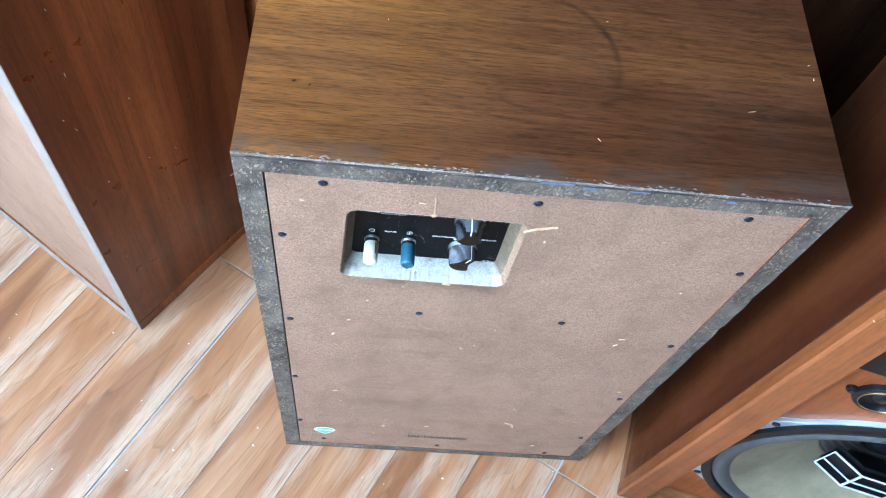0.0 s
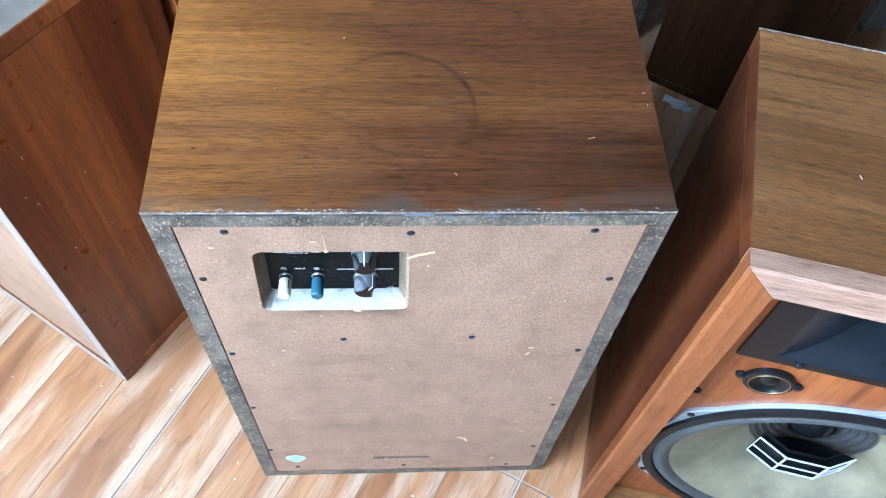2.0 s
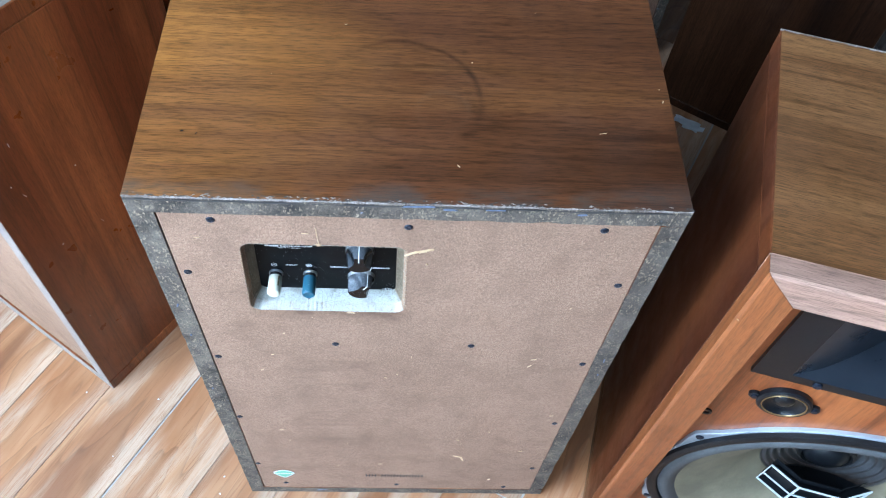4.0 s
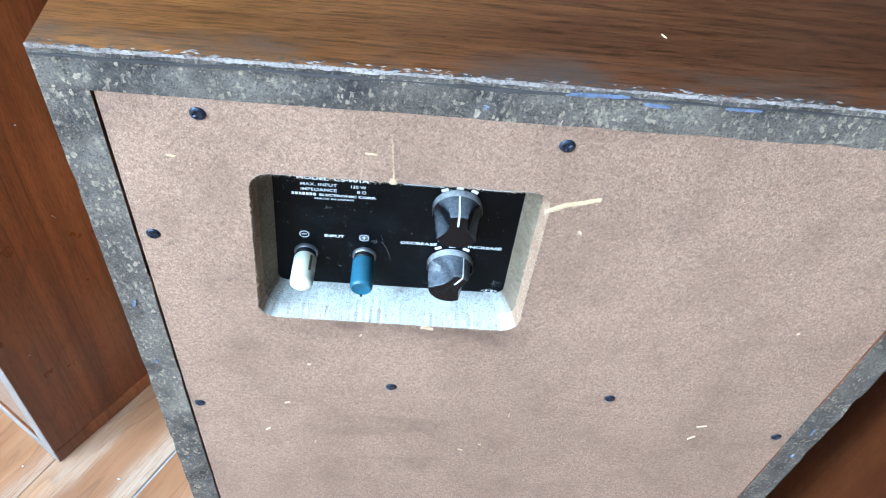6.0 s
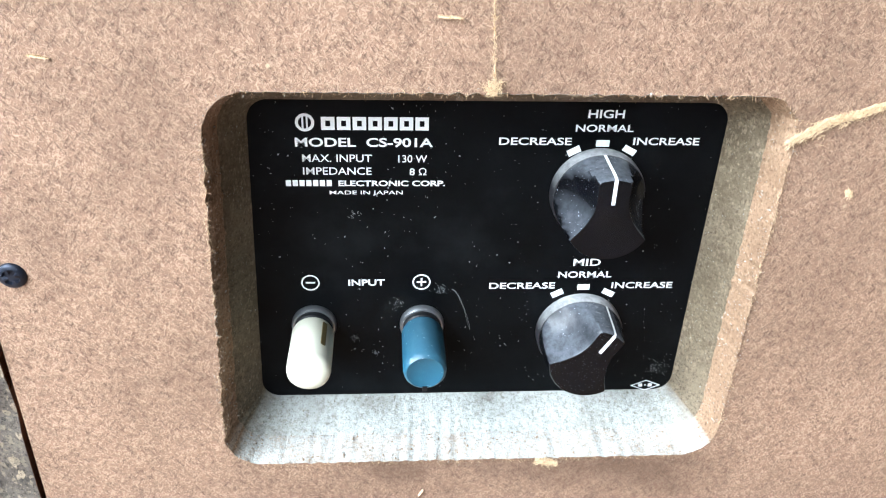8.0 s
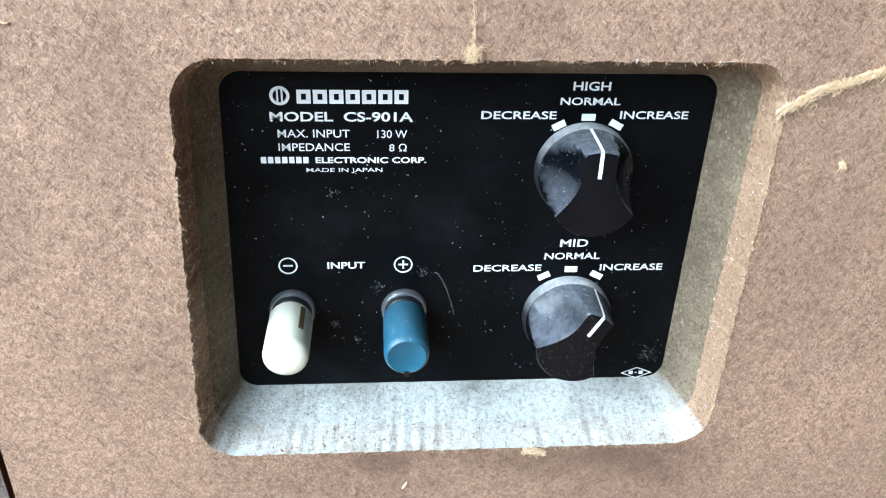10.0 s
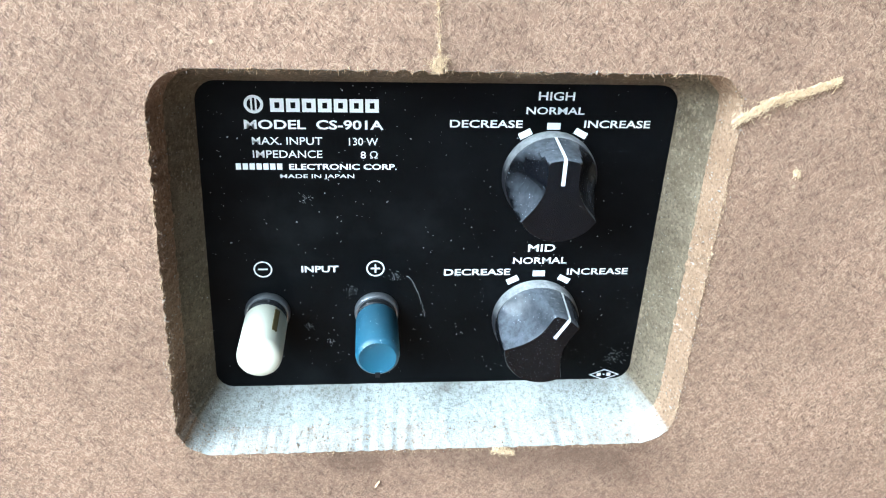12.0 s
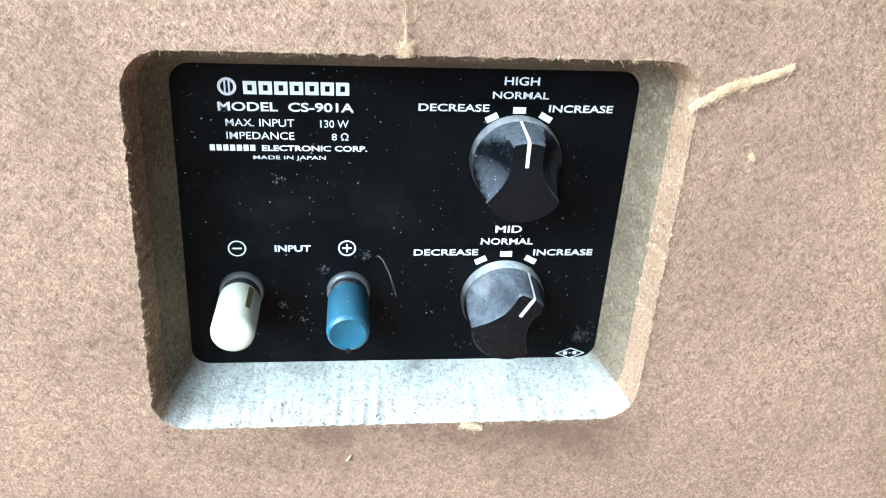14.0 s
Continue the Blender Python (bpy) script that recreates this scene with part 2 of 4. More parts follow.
def plain(name, colour, rough, metal=0.0, vary=0.25, scale=40.0, dust=0.0, spec=0.5, relief=0.1, dust_colour=(0.55, 0.56, 0.56), settled=0.0):
    """A plain paint, plastic or metal with smudges and, if asked for, dust specks."""
    m, nt, b = material(name)
    v = coords(nt, random_shift=2.0)
    n = noise_tex(nt, v, scale, 5, 0.65)
    col = mix(nt, ramp(nt, n, [(0.3, 0.0), (0.7, 1.0)]), tuple(c * (1 - vary) for c in colour), tuple(min(1, c * (1 + vary)) for c in colour))
    if dust:
        amount = None
        for cells, most, keep in ((1700.0, 0.22, 0.40), (620.0, 0.10, 0.42)):
            d = node(nt, "ShaderNodeTexVoronoi", Vector=v, Scale=cells)
            pick = node(nt, "ShaderNodeSeparateColor", Color=d.outputs["Color"]).outputs
            size = ramp(nt, pick[1], [(1 - keep, 0.0), (1.0, most)])
            less = node(nt, "ShaderNodeMath", i0=d.outputs["Distance"], i1=size)
            less.operation = "LESS_THAN"
            faint = mix(nt, 1.0, less.outputs[0], ramp(nt, pick[0], [(0.0, 0.25), (1.0, 1.0)]), "MULTIPLY")
            amount = faint if amount is None else mix(nt, 1.0, amount, faint, "LIGHTEN")
        gate = ramp(nt, noise_tex(nt, v, 28, 4, 0.7), [(0.34, 0.75 if scale >= 60 else 0.2), (0.60, 1.0)])
        amount = mix(nt, 1.0, amount, gate, "MULTIPLY")
        col = mix(nt, mix(nt, 1.0, amount, (dust, dust, dust), "MULTIPLY"), col, dust_colour)
        film = ramp(nt, noise_tex(nt, v, 30, 5, 0.7), [(0.55, 0.0), (0.85, 0.010 * dust)])
        col = mix(nt, film, col, dust_colour)
    if settled:
        up = node(nt, "ShaderNodeSeparateXYZ", Vector=nt.nodes.new("ShaderNodeNewGeometry").outputs["Normal"]).outputs[2]
        lies = mix(nt, 1.0, ramp(nt, up, [(0.15, 0.0), (0.95, settled)]), ramp(nt, noise_tex(nt, v, 500, 5, 0.75), [(0.25, 0.35), (0.6, 1.0)]), "MULTIPLY")
        col = mix(nt, lies, col, dust_colour)
    put(nt, b, col, ramp(nt, n, [(0.25, max(0.03, rough - 0.08)), (0.75, min(1, rough + 0.10))]), spec)
    b.inputs["Metallic"].default_value = metal
    bump(nt, b, noise_tex(nt, v, 260, 3, 0.6), relief, 0.0004)
    return m


VENEER_TOP = wood("walnut_veneer_worn", 0, (0.042, 0.0140, 0.0055), (0.106, 0.0370, 0.0130), (0.195, 0.075, 0.021), 0.42, 22, 0.30, pore=0.7, spec=0.34, ring=True, figure=0.65)
VENEER_SIDE = wood("walnut_veneer_side", 2, (0.055, 0.0145, 0.005), (0.170, 0.050, 0.015), (0.340, 0.118, 0.034), 0.34, 13, 0.12, pore=0.4)
# walnut of the cabinets behind, darkened so the colour carries their shade
VENEER_SHADE = wood("shaded_walnut_veneer", 2, (0.014, 0.0056, 0.0028), (0.038, 0.0145, 0.0062), (0.075, 0.031, 0.013), 0.5, 12, 0.2, spec=0.15)
VENEER_RIGHT_TOP = wood("walnut_veneer_clean", 0, (0.098, 0.040, 0.014), (0.168, 0.072, 0.025), (0.235, 0.109, 0.040), 0.42, 22, 0.2, pore=0.7, figure=0.35)
VENEER_RED = wood("teak_veneer_red", 2, (0.145, 0.036, 0.010), (0.275, 0.078, 0.022), (0.400, 0.132, 0.038), 0.38, 11, 0.12, pore=0.35)
VENEER_RAIL = wood("teak_frame_veneer", 2, (0.095, 0.025, 0.008), (0.180, 0.052, 0.016), (0.270, 0.090, 0.027), 0.38, 12, 0.15, pore=0.4)
# red teak darkened for the side faces, their shade is in the colour
VENEER_SHADED_RED = wood("shaded_red_veneer", 2, (0.042, 0.0105, 0.0036), (0.092, 0.025, 0.008), (0.160, 0.050, 0.015), 0.36, 11, 0.15, pore=0.4)
# paler veneer for the upper front edge, with the window's light painted in
VENEER_LIT_EDGE = wood("lit_veneer_edge", 0, (0.22, 0.110, 0.072), (0.32, 0.180, 0.125), (0.42, 0.265, 0.200), 0.45, 14, 0.2, pore=0.5)
GREY_WOOD = wood("grey_wood", 2, (0.22, 0.20, 0.18), (0.33, 0.30, 0.28), (0.42, 0.39, 0.36), 0.5, 8, 0.2)
HARDBOARD = board("brown_hardboard", (0.225, 0.131, 0.086), (0.335, 0.200, 0.136), (0.560, 0.380, 0.262), (0.62, 0.46, 0.30), smears=True)
HARDBOARD_PALE = board("pale_hardboard", (0.27, 0.155, 0.095), (0.34, 0.205, 0.135), (0.42, 0.28, 0.19), (0.52, 0.40, 0.28))
CHIP_RIM = chipboard("dirty_chipboard_edge", (0.024, 0.021, 0.021), (0.175, 0.145, 0.115), (0.42, 0.33, 0.23), (0.020, 0.017, 0.016), 800, 1.0, paint=(0.22, 0.26, 0.36), show=0.75, big=20.0)
LEDGE_DUST = (0.52, 0.55, 0.525)
CHIP_RECESS = chipboard("dusty_chipboard", (0.095, 0.072, 0.042), (0.190, 0.148, 0.098), (0.42, 0.32, 0.22), (0.075, 0.050, 0.030), 1500, 1.0, dust=LEDGE_DUST)
CUT_EDGE = chipboard("torn_hardboard_edge", (0.22, 0.130, 0.076), (0.34, 0.215, 0.135), (0.52, 0.37, 0.25), (0.13, 0.074, 0.040), 1300, 1.0, dust=LEDGE_DUST)
TORN = chipboard("torn_fibre", (0.58, 0.40, 0.23), (0.72, 0.53, 0.34), (0.80, 0.64, 0.45), (0.46, 0.28, 0.15), 1800, 0.9)
PALE_EDGE = chipboard("pale_board_edge", (0.22, 0.18, 0.155), (0.31, 0.265, 0.235), (0.40, 0.35, 0.31), (0.17, 0.13, 0.105), 700, 0.4)
WORN_EDGE = chipboard("worn_bare_edge", (0.10, 0.065, 0.05), (0.40, 0.35, 0.32), (0.50, 0.46, 0.44), (0.06, 0.04, 0.03), 600, 0.4)
BLACK_PLATE = plain("black_plate", (0.0026, 0.0031, 0.0037), 0.42, 0, 0.4, 60, 1.0, 0.06)
# bluish settled tone holds both dust and the sky sheen of the flanks
BLACK_KNOB = plain("black_knob_plastic", (0.0035, 0.0038, 0.005), 0.22, 0, 0.3, 60, 0.8, 0.20, settled=0.22, dust_colour=(0.46, 0.51, 0.58))
DUSTY_SKIRT = plain("dusty_knob_skirt", (0.010, 0.010, 0.012), 0.4, 0, 0.3, 60, 1.0, 0.4, settled=0.65)
BLACK_PLASTIC = plain("black_horn_plastic", (0.006, 0.007, 0.009), 0.34, 0, 0.3, 30, 0.12, 0.35)
HORN_GLOSS = plain("glossy_horn_plastic", (0.011, 0.015, 0.022), 0.30, 0, 0.2, 20, 0.1, 1.0)
BLACK_RUBBER = plain("black_rubber", (0.008, 0.0085, 0.010), 0.45, 0, 0.3, 30, 0.3, 0.3)
INNER_CONE = plain("dark_doped_cone", (0.034, 0.037, 0.042), 0.42, 0, 0.35, 30, 0.3, 0.5)
GREY_ROLL = plain("grey_cloth_surround", (0.055, 0.060, 0.064), 0.6, 0, 0.25, 60, 0.3)
WHITE_INK = plain("white_ink", (0.82, 0.84, 0.84), 0.5, 0, 0.03)
GREY_INK = plain("dark_stamp_ink", (0.045, 0.040, 0.040), 0.6, 0, 0.3)
IVORY = plain("ivory_plastic", (0.66, 0.65, 0.53), 0.38, 0, 0.05, 50, 0.0, 0.45)
BLUE = plain("blue_plastic", (0.008, 0.078, 0.125), 0.36, 0, 0.15, 60, 1.0, 0.5, 0.1, (0.60, 0.70, 0.76), 0.04)
SLOT_BRASS = plain("dull_brass", (0.16, 0.12, 0.05), 0.5, 0.6)
STEEL = plain("dull_steel", (0.42, 0.44, 0.46), 0.35, 0.9)
CAST_ALU = plain("cast_aluminium", (0.40, 0.45, 0.50), 0.42, 0.55, 0.12)
SCREW_MAT = plain("blackened_screw", (0.020, 0.026, 0.042), 0.36, 0.5)
GOLD = plain("gold_ring", (0.58, 0.42, 0.22), 0.3, 0.9)
CONE_PAPER = plain("stained_cone_paper", (0.185, 0.166, 0.112), 0.72, 0, 0.34, 16, 0.2, 0.3, 0.5)
WHITE_EDGE = plain("pale_metal_edge", (0.62, 0.68, 0.72), 0.4, 0.2, 0.1)
GREEN_LABEL = plain("green_label", (0.16, 0.46, 0.30), 0.55, 0, 0.1)
BLUE_PAINT = plain("old_blue_paint", (0.12, 0.145, 0.22), 0.6, 0, 0.35, 300)
PAPER = plain("white_paper", (0.72, 0.76, 0.80), 0.7, 0, 0.08)
DUST_SPECK = plain("pale_dust_speck", (0.30, 0.32, 0.33), 0.8, 0, 0.4, 300)
DUST = plain("grey_dust_film", (0.14, 0.12, 0.10), 0.7, 0, 0.5, 14)
GROUT = plain("grey_grout", (0.36, 0.35, 0.33), 0.8, 0, 0.2)
# unseen walls and ceiling, set this dark only to hold back bounce light
WALL = plain("low_bounce_wall", (0.065, 0.065, 0.065), 0.8, 0, 0.06, 6)
CEIL = plain("low_bounce_ceiling", (0.085, 0.085, 0.085), 0.85, 0, 0.04, 6)
WIN_FRAME = plain("white_window_frame", (0.75, 0.75, 0.74), 0.4, 0, 0.05)
GLASS, gnt, gb = material("window_glass")
put(gnt, gb, (1.0, 1.0, 1.0), 0.02)
gb.inputs["Transmission Weight"].default_value = 1.0
gb.inputs["IOR"].default_value = 1.45


def plank_material():
    m, nt, b = material("wood_look_floor")
    info = nt.nodes.new("ShaderNodeObjectInfo").outputs["Random"]
    across = node(nt, "ShaderNodeSeparateXYZ", Vector=coords(nt)).outputs[0]
    v = coords(nt, (1.0, 0.16, 1.0), random_shift=9.0)
    lines = noise_tex(nt, coords(nt, (1.0, 0.035, 1.0), random_shift=9.0), 330, 5, 0.72, 0.3)
    fine = noise_tex(nt, coords(nt, (1.0, 0.06, 1.0), random_shift=9.0), 900, 3, 0.65)
    base = ramp(nt, noise_tex(nt, v, 14, 4, 0.6, 0.8), [(0.34, (0.190, 0.072, 0.026)), (0.50, (0.290, 0.126, 0.050)), (0.66, (0.380, 0.200, 0.098))])
    # printed arches of the grain
    height = node(nt, "ShaderNodeMath", i0=noise_tex(nt, coords(nt, (1.0, 0.20, 1.0), random_shift=9.0), 13, 2, 0.5, 0.5), i1=9.0)
    height.operation = "MULTIPLY"
    turnover = node(nt, "ShaderNodeMath", i0=height.outputs[0])
    turnover.operation = "FRACT"
    base = mix(nt, 0.55, base, ramp(nt, turnover.outputs[0], [(0.0, 0.55), (0.12, 0.90), (0.6, 1.05), (0.94, 1.20), (1.0, 0.55)]), "MULTIPLY")
    base = mix(nt, ramp(nt, lines, [(0.34, 0.55), (0.46, 0.0)]), base, (0.18, 0.070, 0.028))
    # limed wash that gathers along one side of every board
    wander = node(nt, "ShaderNodeMath", i0=noise_tex(nt, coords(nt, (0.2, 1, 1), random_shift=9.0), 5, 3, 0.6), i1=0.050)
    wander.operation = "MULTIPLY"
    place = node(nt, "ShaderNodeMath", i0=across, i1=wander.outputs[0])
    place.operation = "ADD"
    side = ramp(nt, place.outputs[0], [(0.0, 0.05), (0.046, 0.05), (0.058, 0.70), (0.080, 0.85)])
    other = ramp(nt, noise_tex(nt, v, 22, 3, 0.6), [(0.50, 0.0), (0.66, 0.5)])
    most = ramp(nt, info, [(0.0, 0.45), (0.5, 0.75), (1.0, 1.0)])
    wash = mix(nt, 1.0, mix(nt, 1.0, mix(nt, 1.0, side, most, "MULTIPLY"), other, "LIGHTEN"), ramp(nt, mix(nt, 0.5, lines, fine), [(0.38, 0.20), (0.54, 1.0)]), "MULTIPLY")
    col = mix(nt, wash, base, (0.56, 0.47, 0.365))
    col = mix(nt, ramp(nt, info, [(0.2, 0.0), (0.95, 0.16)]), col, (0.46, 0.31, 0.205))
    put(nt, b, col, ramp(nt, lines, [(0.3, 0.32), (0.7, 0.46)]), 0.5)
    bump(nt, b, lines, 0.15, 0.0005)
    return m


PLANK = plank_material()

# ---- mesh helpers ----


def part(name, bm, mat, parent=None, label="", smooth=False, turn=None):
    """Links a bmesh as one mesh object, under a thing or a part."""
    bmesh.ops.recalc_face_normals(bm, faces=bm.faces[:])
    me = bpy.data.meshes.new(name)
    bm.to_mesh(me)
    bm.free()
    for one in (mat if isinstance(mat, (list, tuple)) else (mat,)):
        me.materials.append(one)
    if smooth:
        me.polygons.foreach_set("use_smooth", [True] * len(me.polygons))
        me.set_sharp_from_angle(angle=radians(38))
    ob = new(name, me)
    if parent:
        ob.parent = parent
    if turn is not None:
        ob.matrix_basis = turn
    if label:
        ob["label"] = label
    return ob


def thing(name, m, label, category, group="", kind=""):
    ob = new(name)
    ob.empty_display_size = 0.05
    ob.matrix_basis = m
    return tagged(ob, label, category, group, kind)


def box(x0, x1, y0, y1, z0, z1, bevel=0.0, bm=None, seg=2):
    bm = bm or bmesh.new()
    r = bmesh.ops.create_cube(bm, size=1.0)
    vs = r["verts"]
    for v in vs:
        v.co = Vector((x0 + (v.co.x + 0.5) * (x1 - x0), y0 + (v.co.y + 0.5) * (y1 - y0), z0 + (v.co.z + 0.5) * (z1 - z0)))
    if bevel:
        es = {e for v in vs for e in v.link_edges}
        bmesh.ops.bevel(bm, geom=list(es), offset=bevel, segments=seg, profile=0.6, affect="EDGES")
    return bm


def loft(rings, cap0=False, cap1=False, bm=None, closed=True):
    bm = bm or bmesh.new()
    rows = [[bm.verts.new(p) for p in ring] for ring in rings]
    n = len(rows[0])
    for a, b in zip(rows, rows[1:]):
        for i in range(n if closed else n - 1):
            j = (i + 1) % n
            bm.faces.new((a[i], a[j], b[j], b[i]))
    if cap0:
        bm.faces.new(rows[0])
    if cap1:
        bm.faces.new(rows[-1])
    return bm


def circle(r, y, n=32, cx=0.0, cz=0.0):
    """A ring in the x-z plane at depth y."""
    return [(cx + r * math.cos(2 * math.pi * i / n), y, cz + r * math.sin(2 * math.pi * i / n)) for i in range(n)]


def turned(profile, n=32, cap0=False, cap1=False, bm=None, cx=0.0, cz=0.0):
    """A turned body about the y axis: rows of (radius, y)."""
    return loft([circle(r, y, n, cx, cz) for r, y in profile], cap0, cap1, bm)


def rounded(x0, x1, z0, z1, r, y, per=6, side=10):
    """A rounded rectangle in the x-z plane."""
    pts = []
    corners = ((x1 - r, z1 - r, 0), (x0 + r, z1 - r, 90), (x0 + r, z0 + r, 180), (x1 - r, z0 + r, 270))
    for k, (cx, cz, a0) in enumerate(corners):
        for i in range(per + 1):
            a = radians(a0 + 90 * i / per)
            pts.append(Vector((cx + r * math.cos(a), y, cz + r * math.sin(a))))
        nx, nz, na = corners[(k + 1) % 4]
        end = Vector((nx + r * math.cos(radians(na)), y, nz + r * math.sin(radians(na))))
        start = pts[-1]
        for i in range(1, side):
            pts.append(start.lerp(end, i / side))
    return pts


def ragged(ring, amount, freq, inward=0.0):
    c = sum(ring, Vector()) / len(ring)
    out = []
    for p in ring:
        d = (p - c).normalized()
        k = noise.noise(p * freq) * amount + inward
        out.append(p + d * k)
    return out


def plate_with_hole(x0, x1, z0, z1, y0, y1, *holes):
    """A sheet between y0 (seen) and y1 with openings."""
    bm = bmesh.new()
    loops = [[bm.verts.new((x, y0, z)) for x, z in ((x0, z0), (x1, z0), (x1, z1), (x0, z1))]]
    loops += [[bm.verts.new((p.x, y0, p.z)) for p in hole] for hole in holes]
    es = [bm.edges.new((lp[i], lp[(i + 1) % len(lp)])) for lp in loops for i in range(len(lp))]
    bmesh.ops.triangle_fill(bm, edges=es, use_beauty=True)
    r = bmesh.ops.extrude_face_region(bm, geom=bm.faces[:])
    for g in r["geom"]:
        if isinstance(g, bmesh.types.BMVert):
            g.co.y = y1
    return bm


def pebble(bm, m):
    """A small eight-sided grain."""
    vs = [bm.verts.new(m @ Vector(p)) for p in ((1, 0, 0), (-1, 0, 0), (0, 1, 0), (0, -1, 0), (0, 0, 1), (0, 0, -1))]
    for a in (0, 1):
        for b in (2, 3):
            for c in (4, 5):
                bm.faces.new((vs[a], vs[b], vs[c]))


def lettering(text, x0, x1, z0, z1, y, parent, mat, name="lettering", bold=0.0):
    """Writing fitted into the box x0..x1, z0..z1 on the plane y, facing -y."""
    cu = bpy.data.curves.new(name, "FONT")
    cu.body, cu.offset, cu.resolution_u = text, bold, 4
    tmp = bpy.data.objects.new(name, cu)
    me = bpy.data.meshes.new_from_object(tmp)
    bpy.data.objects.remove(tmp)
    bpy.data.curves.remove(cu)
    xs = [v.co.x for v in me.vertices]
    ys = [v.co.y for v in me.vertices]
    a, b, c, d = min(xs), max(xs), min(ys), max(ys)
    for v in me.vertices:
        v.co = Vector((x0 + (v.co.x - a) / (b - a) * (x1 - x0), y, z0 + (v.co.y - c) / (d - c) * (z1 - z0)))
    me.name = name
    me.materials.clear()
    me.materials.append(mat)
    ob = new(name, me)
    ob.parent = parent
    return ob


def bars(boxes, y, parent, mat, name="print_bar"):
    for x0, x1, z0, z1 in boxes:
        part(name, box(x0, x1, y, y + 0.0002, z0, z1), mat, parent)


# ---- room ----
x0, x1, y0, y1, top = ROOM
floor = thing("floor", pose(0, 0, 0), "wood-look floor tiles with grey joints", "floor", kind="structure")
part("slab", box(x0, x1, y0, y1, -0.06, -0.0022), GROUT, floor)
ceiling = part("ceiling", box(x0 - 0.12, x1 + 0.12, y0 - 0.12, y1 + 0.12, top, top + 0.12), CEIL)
tagged(ceiling, "plain unseen ceiling, kept dark to cut bounce light", "ceiling", kind="structure")
wall_e = part("wall_east", box(x1, x1 + 0.12, y0, y1, -0.06, top), WALL)
wall_n = part("wall_north", box(x0, x1, y1, y1 + 0.12, -0.06, top), WALL)
bm = box(x0 - 0.12, x0, y0, y1, -0.06, WIN_W[2])
box(x0 - 0.12, x0, y0, y1, WIN_W[3], top, 0, bm)
box(x0 - 0.12, x0, y0, WIN_W[0], WIN_W[2], WIN_W[3], 0, bm)
box(x0 - 0.12, x0, WIN_W[1], y1, WIN_W[2], WIN_W[3], 0, bm)
wall_w = part("wall_west", bm, WALL)
bm = box(x0, x1, y0 - 0.12, y0, -0.06, WIN_S[2])
box(x0, x1, y0 - 0.12, y0, WIN_S[3], top, 0, bm)
box(x0, WIN_S[0], y0 - 0.12, y0, WIN_S[2], WIN_S[3], 0, bm)
box(WIN_S[1], x1, y0 - 0.12, y0, WIN_S[2], WIN_S[3], 0, bm)
wall_s = part("wall_south", bm, WALL)
for w in (wall_e, wall_n, wall_w, wall_s):
    tagged(w, "plain unseen room wall, kept dark to cut bounce light", "wall", kind="structure")


def window(name, m, w, h):
    win = thing(name, m, "white framed window with clear glass", "window", kind="structure")
    for nm, b in (("frame", box(0, w, 0, 0.06, 0, 0.05)), ("frame", box(0, w, 0, 0.06, h - 0.05, h)), ("frame", box(0, 0.05, 0, 0.06, 0.05, h - 0.05)),
                  ("frame", box(w - 0.05, w, 0, 0.06, 0.05, h - 0.05)), ("mullion", box(w / 2 - 0.025, w / 2 + 0.025, 0, 0.06, 0.05, h - 0.05))):
        part(nm, b, WIN_FRAME, win)
    for a, c in ((0.05, w / 2 - 0.025), (w / 2 + 0.025, w - 0.05)):
        g = part("pane", box(a, c, 0.025, 0.031, 0.05, h - 0.05), GLASS, win)
        g.visible_shadow = False


window("window_1", pose(x0 - 0.03, WIN_W[0], WIN_W[2], 0, 0, 90), WIN_W[1] - WIN_W[0], WIN_W[3] - WIN_W[2])
window("window_2", pose(WIN_S[0], y0 - 0.10, WIN_S[2]), WIN_S[1] - WIN_S[0], WIN_S[3] - WIN_S[2])

# ---- main loudspeaker, seen from behind ----
W, D, H = 0.40, 0.365, 0.68
RIM = 0.018
speaker = thing("loudspeaker", pose(0, 0, 0), "worn walnut loudspeaker cabinet seen from behind, brown hardboard back", "loudspeaker", "loudspeakers")


def two_tone(bm, seen, rest):
    """Slot 1 for faces for which seen() holds."""
    bm.normal_update()
    for f in bm.faces:
        f.material_index = 1 if seen(f) else 0
    return bm


def top_tone(bm):
    """Slot 1 for the back edge, slot 2 for the ends of a top board."""
    bm.normal_update()
    for f in bm.faces:
        f.material_index = 1 if f.normal.y < -0.7 else 2 if abs(f.normal.x) > 0.7 else 0
    return bm


def worn_box(x0, x1, y0, y1, z0, z1, step, amount, seed):
    """A board whose back edges are nibbled."""
    bm = box(x0, x1, y0, y1, z0, z1)
    for axis in (0, 2):
        lo, hi = ((x0, x1), 0, (z0, z1))[axis]
        n = int((hi - lo) / step)
        for i in range(1, n):
            co, no = Vector(), Vector()
            co[axis], no[axis] = lo + (hi - lo) * i / n, 1
            bmesh.ops.bisect_plane(bm, geom=bm.verts[:] + bm.edges[:] + bm.faces[:], plane_co=co, plane_no=no)
    for v in bm.verts:
        if v.co.y < y0 + 1e-5:
            k = noise.noise(Vector((v.co.x * 60 + seed, v.co.z * 60, seed)))
            v.co.y += max(0, k) * amount
    return bm


def back_edge(f):
    return f.normal.y < -0.7


